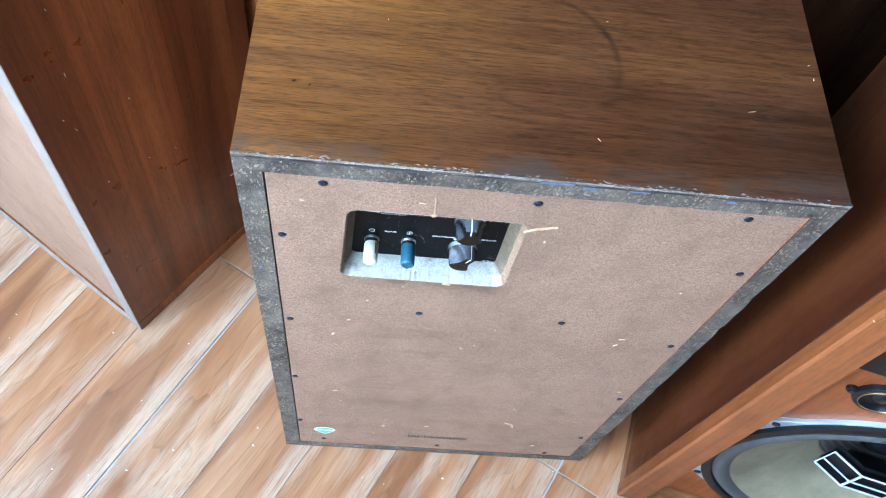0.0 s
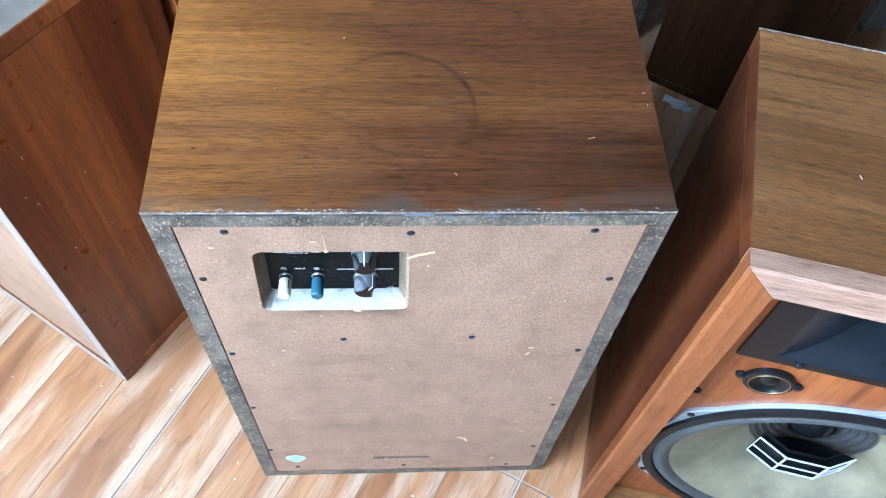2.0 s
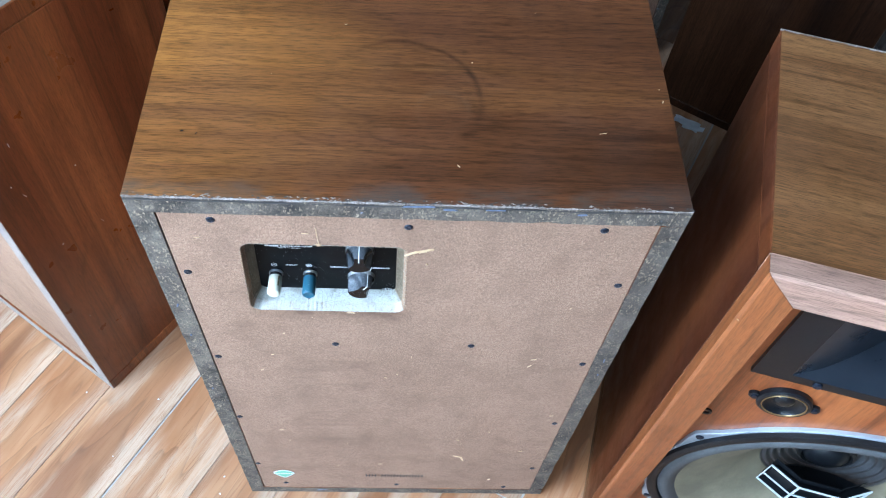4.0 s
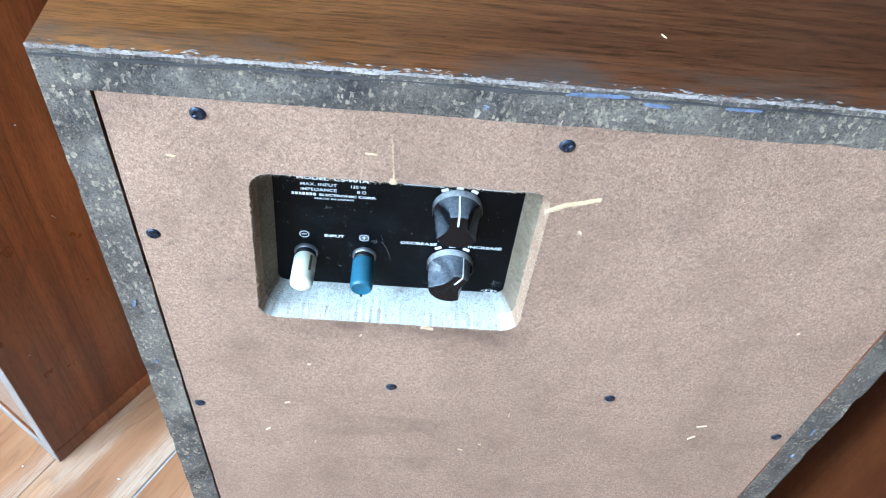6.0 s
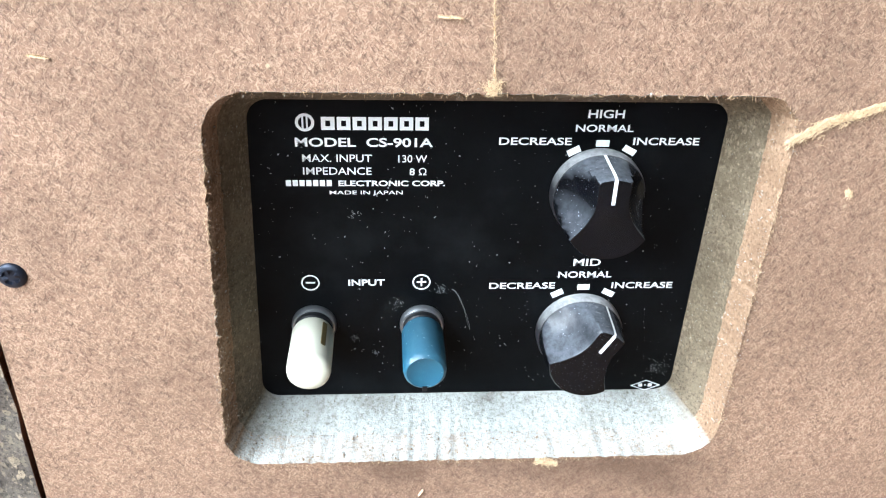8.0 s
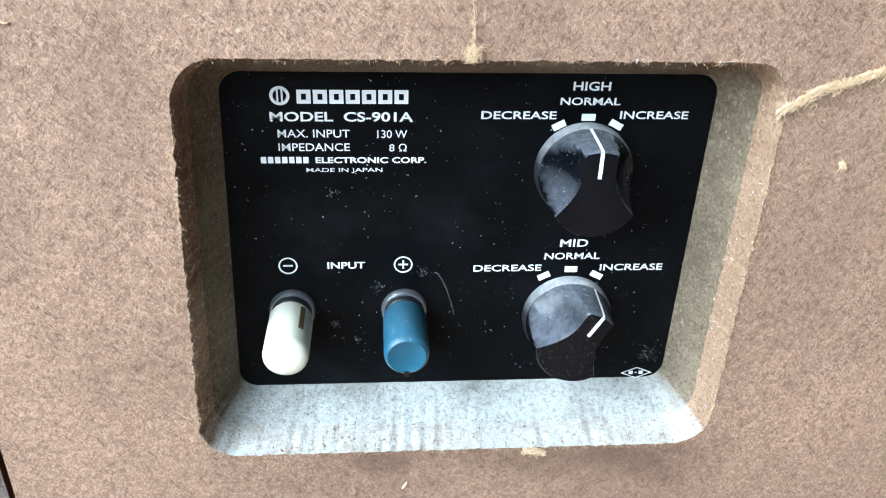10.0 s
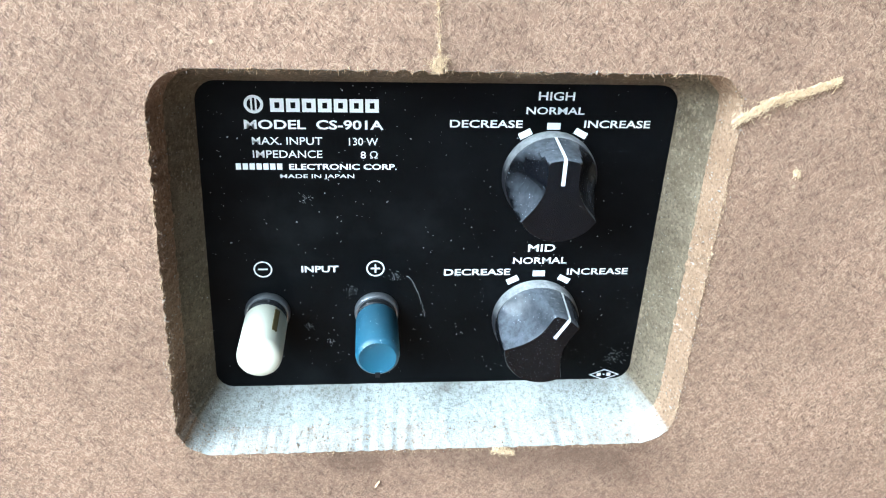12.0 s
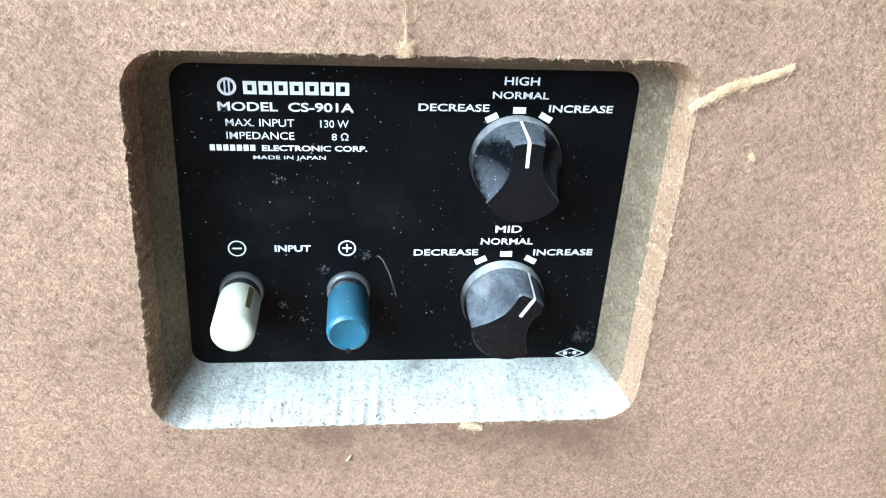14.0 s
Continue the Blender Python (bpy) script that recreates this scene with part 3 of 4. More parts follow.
bm = top_tone(worn_box(0, W, 0, D, H - 0.019, H, 0.004, 0.0026, 1))
part("top_panel", bm, (VENEER_TOP, CHIP_RIM, VENEER_SIDE), speaker, "worn walnut veneer top with scratches")
for a in (0, W - RIM):
    bm = two_tone(worn_box(a, a + RIM, 0, D, 0.019, H - 0.0192, 0.006, 0.0026, 3 + a), back_edge, None)
    part("side_panel", bm, (VENEER_SIDE, CHIP_RIM), speaker)
bm = two_tone(worn_box(0, W, 0, D, 0, 0.0188, 0.02, 0.001, 9), back_edge, None)
part("bottom_panel", bm, (VENEER_SIDE, CHIP_RIM), speaker)
part("front_baffle", box(RIM, W - RIM, D - 0.03, D - 0.012, 0.019, H - 0.0192), VENEER_RED, speaker)

# pale worn line of glue and bare wood along the upper back edge
def worn_strip(length, n, y_out, inward, z_top, seed, fade):
    """A thin uneven strip of bare wood wrapped over an upper edge, along x."""
    rows = []
    for i in range(n + 1):
        x = length * i / n
        k = 0.5 + 0.5 * noise.noise(Vector((x * 22, seed, 0))) + 0.45 * noise.noise(Vector((x * 120, seed, 4))) + 0.3 * noise.noise(Vector((x * 420, seed, 7))) - fade * x / length
        k = max(0.02, k)
        down, deep = 0.0019 * k, 0.0016 * max(0.02, k + 0.5 * noise.noise(Vector((x * 260, seed, 12))))
        rows.append([(x, y_out, z_top - 0.0004 - down), (x, y_out, z_top + 0.00025), (x, y_out + inward * deep, z_top + 0.00025), (x, y_out + inward * deep, z_top - 0.0004)])
    return loft(rows, True, True)


paint_smears = []
bm = worn_strip(W, 320, -0.0003, 1, H, 4.2, 0.35)
part("edge_strip", bm, WORN_EDGE, speaker, "pale worn edge of the top veneer")

# chipped veneer along the upper back edge, painted shadow gap under it and smears of old paint
chip_rng = random.Random(31)
for name, mat, count, high in (("veneer_chip", WORN_EDGE, 130, 0.0010), ("dark_chip", GREY_INK, 150, 0.0012)):
    bm = bmesh.new()
    for i in range(count):
        x = W * chip_rng.random()
        if noise.noise(Vector((x * 14, 2.0, high * 900))) < -0.12 and chip_rng.random() < 0.8:
            continue
        y = 0.0004 + 0.0030 * chip_rng.random() ** 1.6
        l = chip_rng.uniform(0.0005, 0.0022)
        m = Matrix.Translation((x, y, H + 0.0001)) @ pose(0, 0, 0, 0, 0, chip_rng.uniform(-25, 25)) @ Matrix.Diagonal((l, l * chip_rng.uniform(0.2, 0.5), 0.00022, 1))
        pebble(bm, m)
    tagged(part(name, bm, mat, speaker), kind="stuff")
# dark strip stands in for the shadow gap below the veneer
rows = []
for i in range(201):
    x = W * i / 200
    h = 0.0003 + 0.0013 * max(0.0, 0.25 + noise.noise(Vector((x * 26, 7.7, 0))))
    rows.append([(x, -0.00022, H - 0.0036 - h), (x, -0.00022, H - 0.0034), (x, 0.0006, H - 0.0034), (x, 0.0006, H - 0.0036 - h)])
bm = loft(rows, True, True)
part("glue_line", bm, GREY_INK, speaker, "dark strip drawn as the shadow gap under the top veneer")
for x, z, l, a in ((0.1920, 0.6762, 0.024, 2), (0.222, 0.6742, 0.010, -3), (0.252, 0.6752, 0.014, 1), (0.318, 0.6722, 0.007, 4), (0.0060, 0.5230, 0.006, 70), (0.0075, 0.470, 0.004, 80), (0.0060, 0.352, 0.003, 60), (0.392, 0.430, 0.008, 95), (0.3925, 0.40, 0.004, 88)):
    u = Vector((math.cos(radians(a)), 0, math.sin(radians(a)))) * l
    paint_smears.append(((x, z), (x + u.x, z + u.z)))

REC = (0.0673, 0.1980, 0.5211, 0.6232)


def leaning(ring, x0, z0, z1, lean):
    """The opening was cut with its near side leaning: moves x0's side by lean at the top."""
    x1 = REC[1]
    return [Vector((p.x + lean * (p.z - z0) / (z1 - z0) * max(0.0, (x1 - p.x) / (x1 - x0)), p.y, p.z)) for p in ring]


rim_ring = ragged(leaning(rounded(*REC, 0.0095, 0.0, 16, 150), REC[0], REC[2], REC[3], 0.0044), 0.0006, 520)
back = part("back_panel", plate_with_hole(RIM + 0.0012, W - RIM - 0.0006, 0.0192, H - 0.0192, 0.0006, 0.0060, [Vector((p.x, 0.0, p.z)) for p in rim_ring]),
            HARDBOARD, speaker, "brown hardboard back panel with scuffs")
# opening: torn hardboard lip, then dusty chipboard walls down to the plate
PAN = 0.0180
inner = leaning(rounded(0.0754, 0.1896, 0.5298, 0.6153, 0.0048, PAN, 16, 150), 0.0754, 0.5298, 0.6153, 0.0026)
rings = [[Vector((p.x, 0.0004, p.z)) for p in rim_ring]]
for k in range(1, 6):
    f = 0.055 * k
    rings.append(ragged([Vector((a.x + (b.x - a.x) * f, 0.0004 + 0.0016 * k, a.z + (b.z - a.z) * f)) for a, b in zip(rim_ring, inner)], 0.00018, 380 + 9 * k))
part("opening_lip", loft(rings), CUT_EDGE, back, "torn tan fibre edge", True)
LIP = rings
rings = [rings[-1]]
for k in range(4, 11):
    f = 0.275 + 0.725 * (k - 3) / 7
    y = 0.0084 + (PAN - 0.0084) * (k - 3) / 7
    rings.append(ragged([Vector((a.x + (b.x - a.x) * f, y, a.z + (b.z - a.z) * f)) for a, b in zip(rim_ring, inner)], 0.00006, 300 + 9 * k))
part("opening_wall", loft(rings), CHIP_RECESS, back, "dusty grey chipboard wall", True)

# loose grains and fibres standing on the walls of the opening
lip_rings, wall_rings = LIP, rings


def grains(rings, count, small, big, mat, name, seed):
    rng = random.Random(seed)
    bm = bmesh.new()
    n = len(rings[0])
    c = sum(rings[0], Vector()) / n
    for _ in range(count):
        i, k, f, g = rng.randrange(n), rng.randrange(len(rings) - 1), rng.random(), rng.random()
        a, b = rings[k][i].lerp(rings[k][(i + 1) % n], f), rings[k + 1][i].lerp(rings[k + 1][(i + 1) % n], f)
        p = a.lerp(b, g)
        r = small + (big - small) * rng.random() ** 3
        m = Matrix.Translation(p) @ Euler([rng.uniform(0, 6) for _ in range(3)]).to_matrix().to_4x4() @ Matrix.Diagonal((r * rng.uniform(1, 2.2), r * 0.8, r * 0.6, 1))
        pebble(bm, m)
    return tagged(part(name, bm, mat, back), kind="stuff")


grains(lip_rings, 2600, 0.00010, 0.00050, CUT_EDGE, "lip_fibre", 21)
grains(wall_rings, 2200, 0.00007, 0.00028, CHIP_RECESS, "wall_grain", 22)

# fibre tufts round the opening
tuft_rng = random.Random(5)
bm = bmesh.new()
for i in range(1300):
    p = rim_ring[tuft_rng.randrange(len(rim_ring))]
    q = p + Vector((tuft_rng.uniform(-0.0012, 0.0012), tuft_rng.uniform(-0.0004, 0.0012), tuft_rng.uniform(-0.0012, 0.0012)))
    s = tuft_rng.uniform(0.00014, 0.00046)
    m = Matrix.Translation(q) @ Euler([tuft_rng.uniform(0, 6) for _ in range(3)]).to_matrix().to_4x4() @ Matrix.Diagonal((s, s * 0.25, s * 0.2, 1))
    pebble(bm, m)
tufts = part("torn_fibre", bm, CUT_EDGE, back)
tagged(tufts, kind="stuff")
bm = bmesh.new()
for i in range(900):
    p = rim_ring[tuft_rng.randrange(len(rim_ring))]
    if noise.noise(p * 90) < -0.05 and i % 4:
        continue
    q = p + Vector((tuft_rng.uniform(-0.0006, 0.0006), tuft_rng.uniform(-0.0003, 0.0006), tuft_rng.uniform(-0.0006, 0.0006)))
    l = tuft_rng.uniform(0.0002, 0.0009)
    pebble(bm, Matrix.Translation(q) @ Euler([tuft_rng.uniform(0, 6) for _ in range(3)]).to_matrix().to_4x4() @ Matrix.Diagonal((l, 0.00006, 0.00006, 1)))
tagged(part("pale_fibre", bm, TORN, back), kind="stuff")


def scuff(points, width, parent, seed, name="scratch", mat=TORN, n=28):
    """A torn streak along a line of (x, z) points, ragged on both sides and slightly proud."""
    bm = bmesh.new()
    rows = []
    pts = [Vector((x, 0, z)) for x, z in points]
    for i in range(n + 1):
        f = i / n * (len(pts) - 1)
        k = min(int(f), len(pts) - 2)
        p = pts[k].lerp(pts[k + 1], f - k)
        d = (pts[k + 1] - pts[k]).normalized()
        s = Vector((-d.z, 0, d.x))
        ends = min(1, 0.2 + 5 * min(i, n - i) / n)
        lo = width * 0.5 * ends * (0.75 + 0.75 * noise.noise(Vector((i * 26.0 / n + seed, seed, 0))))
        hi = width * 0.5 * ends * (0.75 + 0.75 * noise.noise(Vector((i * 23.0 / n + seed, seed, 31))))
        rise = -0.00012 - 0.00016 * abs(noise.noise(Vector((i * 9.0 / n, seed, 5))))
        rows.append([bm.verts.new(p + s * a + Vector((0, h, 0))) for a, h in ((-lo, 0.0007), (-lo * 0.8, rise), (0, rise * 0.5), (hi * 0.8, rise), (hi, 0.0007))])
    for a, b in zip(rows, rows[1:]):
        for j in range(4):
            bm.faces.new((a[j], a[j + 1], b[j + 1], b[j]))
    return part(name, bm, mat, parent)


def tear(points, width, count, seed):
    """Loose pale fibres lying across a torn streak."""
    rng = random.Random(seed)
    pts = [Vector((x, -0.0001, z)) for x, z in points]
    bm = bmesh.new()
    for i in range(count):
        f = rng.random() * (len(pts) - 1)
        k = min(int(f), len(pts) - 2)
        p = pts[k].lerp(pts[k + 1], f - k)
        d = (pts[k + 1] - pts[k]).normalized()
        side = Vector((-d.z, 0, d.x)) * rng.gauss(0, 0.30) * width * (0.7 + 0.6 * noise.noise(p * 260))
        a = math.atan2(d.z, d.x) + rng.gauss(0, 0.8)
        l = rng.uniform(0.0003, 0.0012)
        pebble(bm, Matrix.Translation(p + side + Vector((0, -0.00025 * rng.random(), 0))) @ pose(0, 0, 0, 0, -math.degrees(a), 0) @ Matrix.Diagonal((l, 0.00012, 0.00008, 1)))
    return tagged(part("tear_fibre", bm, TORN, back), kind="stuff")


tear([(0.1958, 0.6125), (0.2042, 0.6176), (0.2110, 0.6197), (0.2180, 0.6226)], 0.0036, 700, 61)
tear([(0.1313, 0.6230), (0.1312, 0.6297), (0.1306, 0.6380), (0.1302, 0.6470)], 0.0008, 150, 62)
tear([(0.1313, 0.6230), (0.1313, 0.6262)], 0.0034, 160, 63)
tear([(0.1488, 0.5205), (0.1550, 0.5193)], 0.0026, 130, 64)
tear([(0.2130, 0.6015), (0.2142, 0.6000)], 0.0014, 40, 65)
scuff([(0.1958, 0.6125), (0.2042, 0.6176), (0.2110, 0.6197), (0.2180, 0.6226)], 0.0020, back, 2.0, n=60)
scuff([(0.1490, 0.5205), (0.1545, 0.5195)], 0.0022, back, 11.0)
scuff([(0.2130, 0.6015), (0.2142, 0.6000)], 0.0013, back, 14.0)
scuff([(0.266, 0.155), (0.276, 0.150), (0.280, 0.136)], 0.0035, back, 17.0)
for k, (p, q) in enumerate(paint_smears):
    sm = scuff([p, q], 0.0018, speaker, 40 + 7.7 * k, "paint_smear", BLUE_PAINT)
    sm.matrix_basis = pose(0, -0.0003, 0)
bit_rng = random.Random(11)
for i in range(30):
    x, z = bit_rng.uniform(0.03, 0.37), bit_rng.uniform(0.06, 0.64)
    if 0.06 < x < 0.205 and 0.51 < z < 0.63:
        continue
    a, l = bit_rng.uniform(0, 3.1), bit_rng.uniform(0.001, 0.006)
    scuff([(x, z), (x + l * math.cos(a), z + l * math.sin(a))], bit_rng.uniform(0.0003, 0.0008), back, 20 + i * 3.1, "scuff")


def screw_mesh():
    bm = turned([(0.0047, 0.0006), (0.0046, -0.0004), (0.0040, -0.0012), (0.0028, -0.0016)], 20)
    n = 20
    ring = [v for v in bm.verts if abs(v.co.y + 0.0016) < 1e-6]
    ring.sort(key=lambda v: math.atan2(v.co.z, v.co.x))
    low = []
    for i, v in enumerate(ring):
        a = math.atan2(v.co.z, v.co.x)
        arm = abs(math.cos(2 * a)) > 0.72
        r = 0.0024 if arm else 0.0009
        low.append(bm.verts.new((r * math.cos(a), -0.0016 if not arm else -0.0004, r * math.sin(a))))
    for i in range(n):
        bm.faces.new((ring[i], ring[(i + 1) % n], low[(i + 1) % n], low[i]))
    bm.faces.new(low)
    return bm


SCREWS = ((0.056, 0.653), (0.198, 0.6505), (0.342, 0.653), (0.026, 0.580), (0.371, 0.575), (0.0245, 0.427), (0.3725, 0.425), (0.136, 0.458),
          (0.261, 0.4595), (0.373, 0.268), (0.0225, 0.275), (0.0225, 0.117), (0.372, 0.110), (0.050, 0.039), (0.198, 0.036), (0.344, 0.030))
first = None
for i, (x, z) in enumerate(SCREWS):
    m = pose(x, 0.0006, z, 0, 37.0 * i, 0) @ Matrix.Diagonal((0.70, 0.6, 0.70, 1))
    if first is None:
        first = part("screw", screw_mesh(), SCREW_MAT, speaker, "blackened cross-head screw", True, m)
    else:
        s = new("screw", first.data)
        s.parent, s.matrix_basis = speaker, m

for x, y, l, a, w, mt in ((0.143, 0.178, 0.004, 20, 0.0018, "pale"), (0.394, 0.104, 0.005, 80, 0.0022, "pale"), (0.232, 0.036, 0.006, -50, 0.0007, "pale"), (0.031, 0.059, 0.004, 30, 0.0012, "dark"),
                           (0.042, 0.057, 0.003, 60, 0.0012, "dark"), (0.245, 0.14, 0.003, 10, 0.0006, "pale"), (0.30, 0.20, 0.004, 70, 0.0006, "pale"), (0.09, 0.12, 0.003, 120, 0.0006, "pale"),
                           (0.34, 0.07, 0.012, 12, 0.0006, "pale"), (0.392, 0.118, 0.004, 15, 0.0010, "pale")):
    sc = scuff([(0, 0), (l * 0.5, 0)], w * 0.4, speaker, x * 90, "scratch", TORN if mt == "pale" else SCREW_MAT)
    sc.matrix_basis = pose(x, y, H + 0.0005, -90, 0, 0) @ pose(0, 0, 0, 0, -a, 0)

# small green label and stamped number low on the back
ring = []
for i in range(30):
    a = 2 * math.pi * i / 30
    z = 0.0125 * math.sin(a)
    if math.sin(a) < 0:
        z = -0.017 * (1 - abs(math.cos(a)) ** 1.3)
    ring.append((0.0515 + 0.0135 * math.cos(a), 0.0, 0.080 + z))
bm = loft([ring, [(x, -0.0003, z) for x, _, z in ring]], True, True)
label = part("label", bm, PAPER, speaker, "small green and white paper label")
ring2 = [(0.0515 + (x - 0.0515) * 0.86, -0.0003, 0.080 + (z - 0.080) * 0.82) for x, _, z in ring]
part("label_print", loft([ring2, [(x, -0.0005, z) for x, _, z in ring2]], True, True), GREEN_LABEL, label)
bars([(0.041 + 0.0032 * k, 0.0432 + 0.0032 * k, 0.079, 0.083) for k in range(7)], -0.0007, label, PAPER)
stamp = []
for k in (0, 1, 2.6, 3.6, 4.6, 5.7, 6.7, 7.7, 8.7):
    a = 0.157 + k * 0.0079
    stamp += [(a, a + 0.0015, 0.0685, 0.0785), (a + 0.0045, a + 0.0060, 0.0685, 0.0785), (a, a + 0.0060, 0.0725, 0.0742)]
bars(stamp, 0.0002, speaker, GREY_INK, "stamp")

# ---- terminal plate in the opening ----
plate = part("terminal_plate", box(0.0735, 0.1925, PAN - 0.0002, PAN + 0.0020, 0.5245, 0.6200), BLACK_PLATE, speaker, "black terminal plate with white print, dusty")
INK = PAN - 0.0004


def words(text, x0, x1, z0, z1, bold=0.0):
    lettering(text, x0, x1, z0, z1, INK, plate, WHITE_INK, "lettering", bold)


# brand word and mark as plain shapes
for k in range(7):
    a, b = 0.0945 + 0.00360 * k, 0.0976 + 0.00360 * k
    c = [Vector((x, INK, z)) for x, z in ((a, 0.6082), (b, 0.6082), (b, 0.6114), (a, 0.6114))]
    d = [Vector((x, INK, z)) for x, z in ((a + 0.0010, 0.6091), (b - 0.0010, 0.6091), (b - 0.0010, 0.6105), (a + 0.0010, 0.6105))]
    part("word_block", loft([c, d]), WHITE_INK, plate)
bm = loft([circle(0.0022, INK, 28, 0.0908, 0.6100), circle(0.0015, INK, 28, 0.0908, 0.6100)])
part("mark_ring", bm, WHITE_INK, plate)
bars([(0.0901, 0.0905, 0.6085, 0.6116), (0.0911, 0.0915, 0.6085, 0.6116)], INK, plate, WHITE_INK, "mark_bar")
for text, xa, xb, za, zb, bold in (
        ("MODEL  CS-901A", 0.0883, 0.1203, 0.6040, 0.6063, 0.022), ("MAX. INPUT", 0.0898, 0.1060, 0.6002, 0.6021, 0.004), ("130 W", 0.1122, 0.1190, 0.6001, 0.6020, 0.004),
        ("IMPEDANCE", 0.0898, 0.1059, 0.5969, 0.5988, 0.004), ("8 \u03a9", 0.1149, 0.1189, 0.5968, 0.5987, 0.004), ("ELECTRONIC CORP.", 0.0980, 0.1235, 0.5939, 0.5954, 0.026),
        ("MADE IN JAPAN", 0.0958, 0.1133, 0.5914, 0.5927, 0.004), ("INPUT", 0.0996, 0.1089, 0.5656, 0.5675, 0.022), ("HIGH", 0.1563, 0.1649, 0.6115, 0.6136, 0.016),
        ("NORMAL", 0.1537, 0.1676, 0.6081, 0.6099, 0.016), ("DECREASE", 0.1358, 0.1531, 0.6047, 0.6066, 0.016), ("INCREASE", 0.1679, 0.1840, 0.6048, 0.6067, 0.016),
        ("MID", 0.1573, 0.1644, 0.5712, 0.5733, 0.016), ("NORMAL", 0.1537, 0.1678, 0.5676, 0.5695, 0.016), ("DECREASE", 0.1359, 0.1532, 0.5643, 0.5662, 0.016),
        ("INCREASE", 0.1682, 0.1845, 0.5642, 0.5661, 0.016)):
    words(text, xa, xb, za, zb, bold)
bars([(0.0856 + 0.0016 * k, 0.0868 + 0.0016 * k, 0.5939, 0.5954) for k in range(7)], INK, plate, WHITE_INK, "word_bar")


def tick(cx, cz, turn):
    bm = box(-0.0016, 0.0016, -0.0001, 0.0001, -0.0008, 0.0008)
    part("tick", bm, WHITE_INK, plate, turn=pose(cx, INK, cz, 0, turn, 0))


for cx, cz, a in ((0.1539, 0.6032, -28), (0.1606, 0.6052, 0), (0.1673, 0.6034, 28), (0.1540, 0.5628, -27), (0.1608, 0.5647, 0), (0.1676, 0.5629, 27)):
    tick(cx, cz, a)
for cx, cz, plus in ((0.0900, 0.5666, False), (0.1183, 0.5666, True)):
    part("symbol_ring", loft([circle(0.00235, INK, 32, cx, cz), circle(0.00195, INK, 32, cx, cz)]), WHITE_INK, plate)
    part("symbol_bar", box(cx - 0.0012, cx + 0.0012, INK, INK + 0.0001, cz - 0.00022, cz + 0.00022), WHITE_INK, plate)
    if plus:
        part("symbol_bar", box(cx - 0.00022, cx + 0.00022, INK - 0.0001, INK, cz - 0.0012, cz + 0.0012), WHITE_INK, plate)
dia = [Vector((0.1826 + a * 0.0044, INK, 0.5313 + b * 0.0019)) for a, b in ((1, 0), (0, 1), (-1, 0), (0, -1))]
part("mark_diamond", loft([dia, [Vector((0.1826, INK, 0.5313)).lerp(p, 0.84) for p in dia]]), WHITE_INK, plate)
bars([(0.1806, 0.1817, 0.5308, 0.5318), (0.1823, 0.1828, 0.5312, 0.5314), (0.1834, 0.1845, 0.5308, 0.5318)], INK, plate, WHITE_INK, "mark_bar")


def knob(cx, cz, R, turn):
    """Pointer knob: round dusty skirt, grip with two hollowed flanks, white line over its end."""
    m = pose(cx, PAN - 0.0004, cz, 0, turn, 0)
    skirt = part("control_knob", turned([(R, 0), (R, -0.0026), (R * 0.975, -0.0034), (R * 0.90, -0.0038)], 64, True, True), DUSTY_SKIRT, speaker,
                 "glossy black control knob with a white pointer line, dusty", True, m)
    layers = ((0.0036, 0.965, 0.0102), (0.0045, 0.960, 0.0090), (0.0065, 0.950, 0.0072), (0.0090, 0.940, 0.0058), (0.0118, 0.928, 0.0047),
              (0.0140, 0.915, 0.0041), (0.0149, 0.905, 0.0039), (0.0153, 0.885, 0.0036))
    rings = []
    n = 96
    for h, f, w0 in layers:
        ring = []
        for i in range(n):
            a = 2 * math.pi * i / n
            r = R * f
            while r > 0.0015 and abs(r * math.sin(a)) > w0 + (48.0 if r * math.cos(a) < 0.48 * R else 6.0) * (r * math.cos(a) - 0.48 * R) ** 2:
                r -= 0.00003
            ring.append((r * math.sin(a), -h, r * math.cos(a)))
        rings.append(ring)
    part("grip", loft(rings, True, True), BLACK_KNOB, skirt, "", True)
    part("pointer_line", box(-0.00042, 0.00042, -0.01545, -0.0149, R * 0.36, R * 0.89), WHITE_INK, skirt)
    bm = bmesh.new()
    prof = [(R * f + 0.0002, -h) for h, f, w0 in layers]
    for (za, ya), (zb, yb) in zip(prof, prof[1:]):
        a, b, c, d = [bm.verts.new(p) for p in ((-0.00036, ya, za), (0.00036, ya, za), (0.00036, yb, zb), (-0.00036, yb, zb))]
        bm.faces.new((a, b, c, d))
    part("pointer_line", bm, WHITE_INK, skirt)


knob(0.1605, 0.5925, 0.0115, 0)
knob(0.1608, 0.5512, 0.0115, 31)


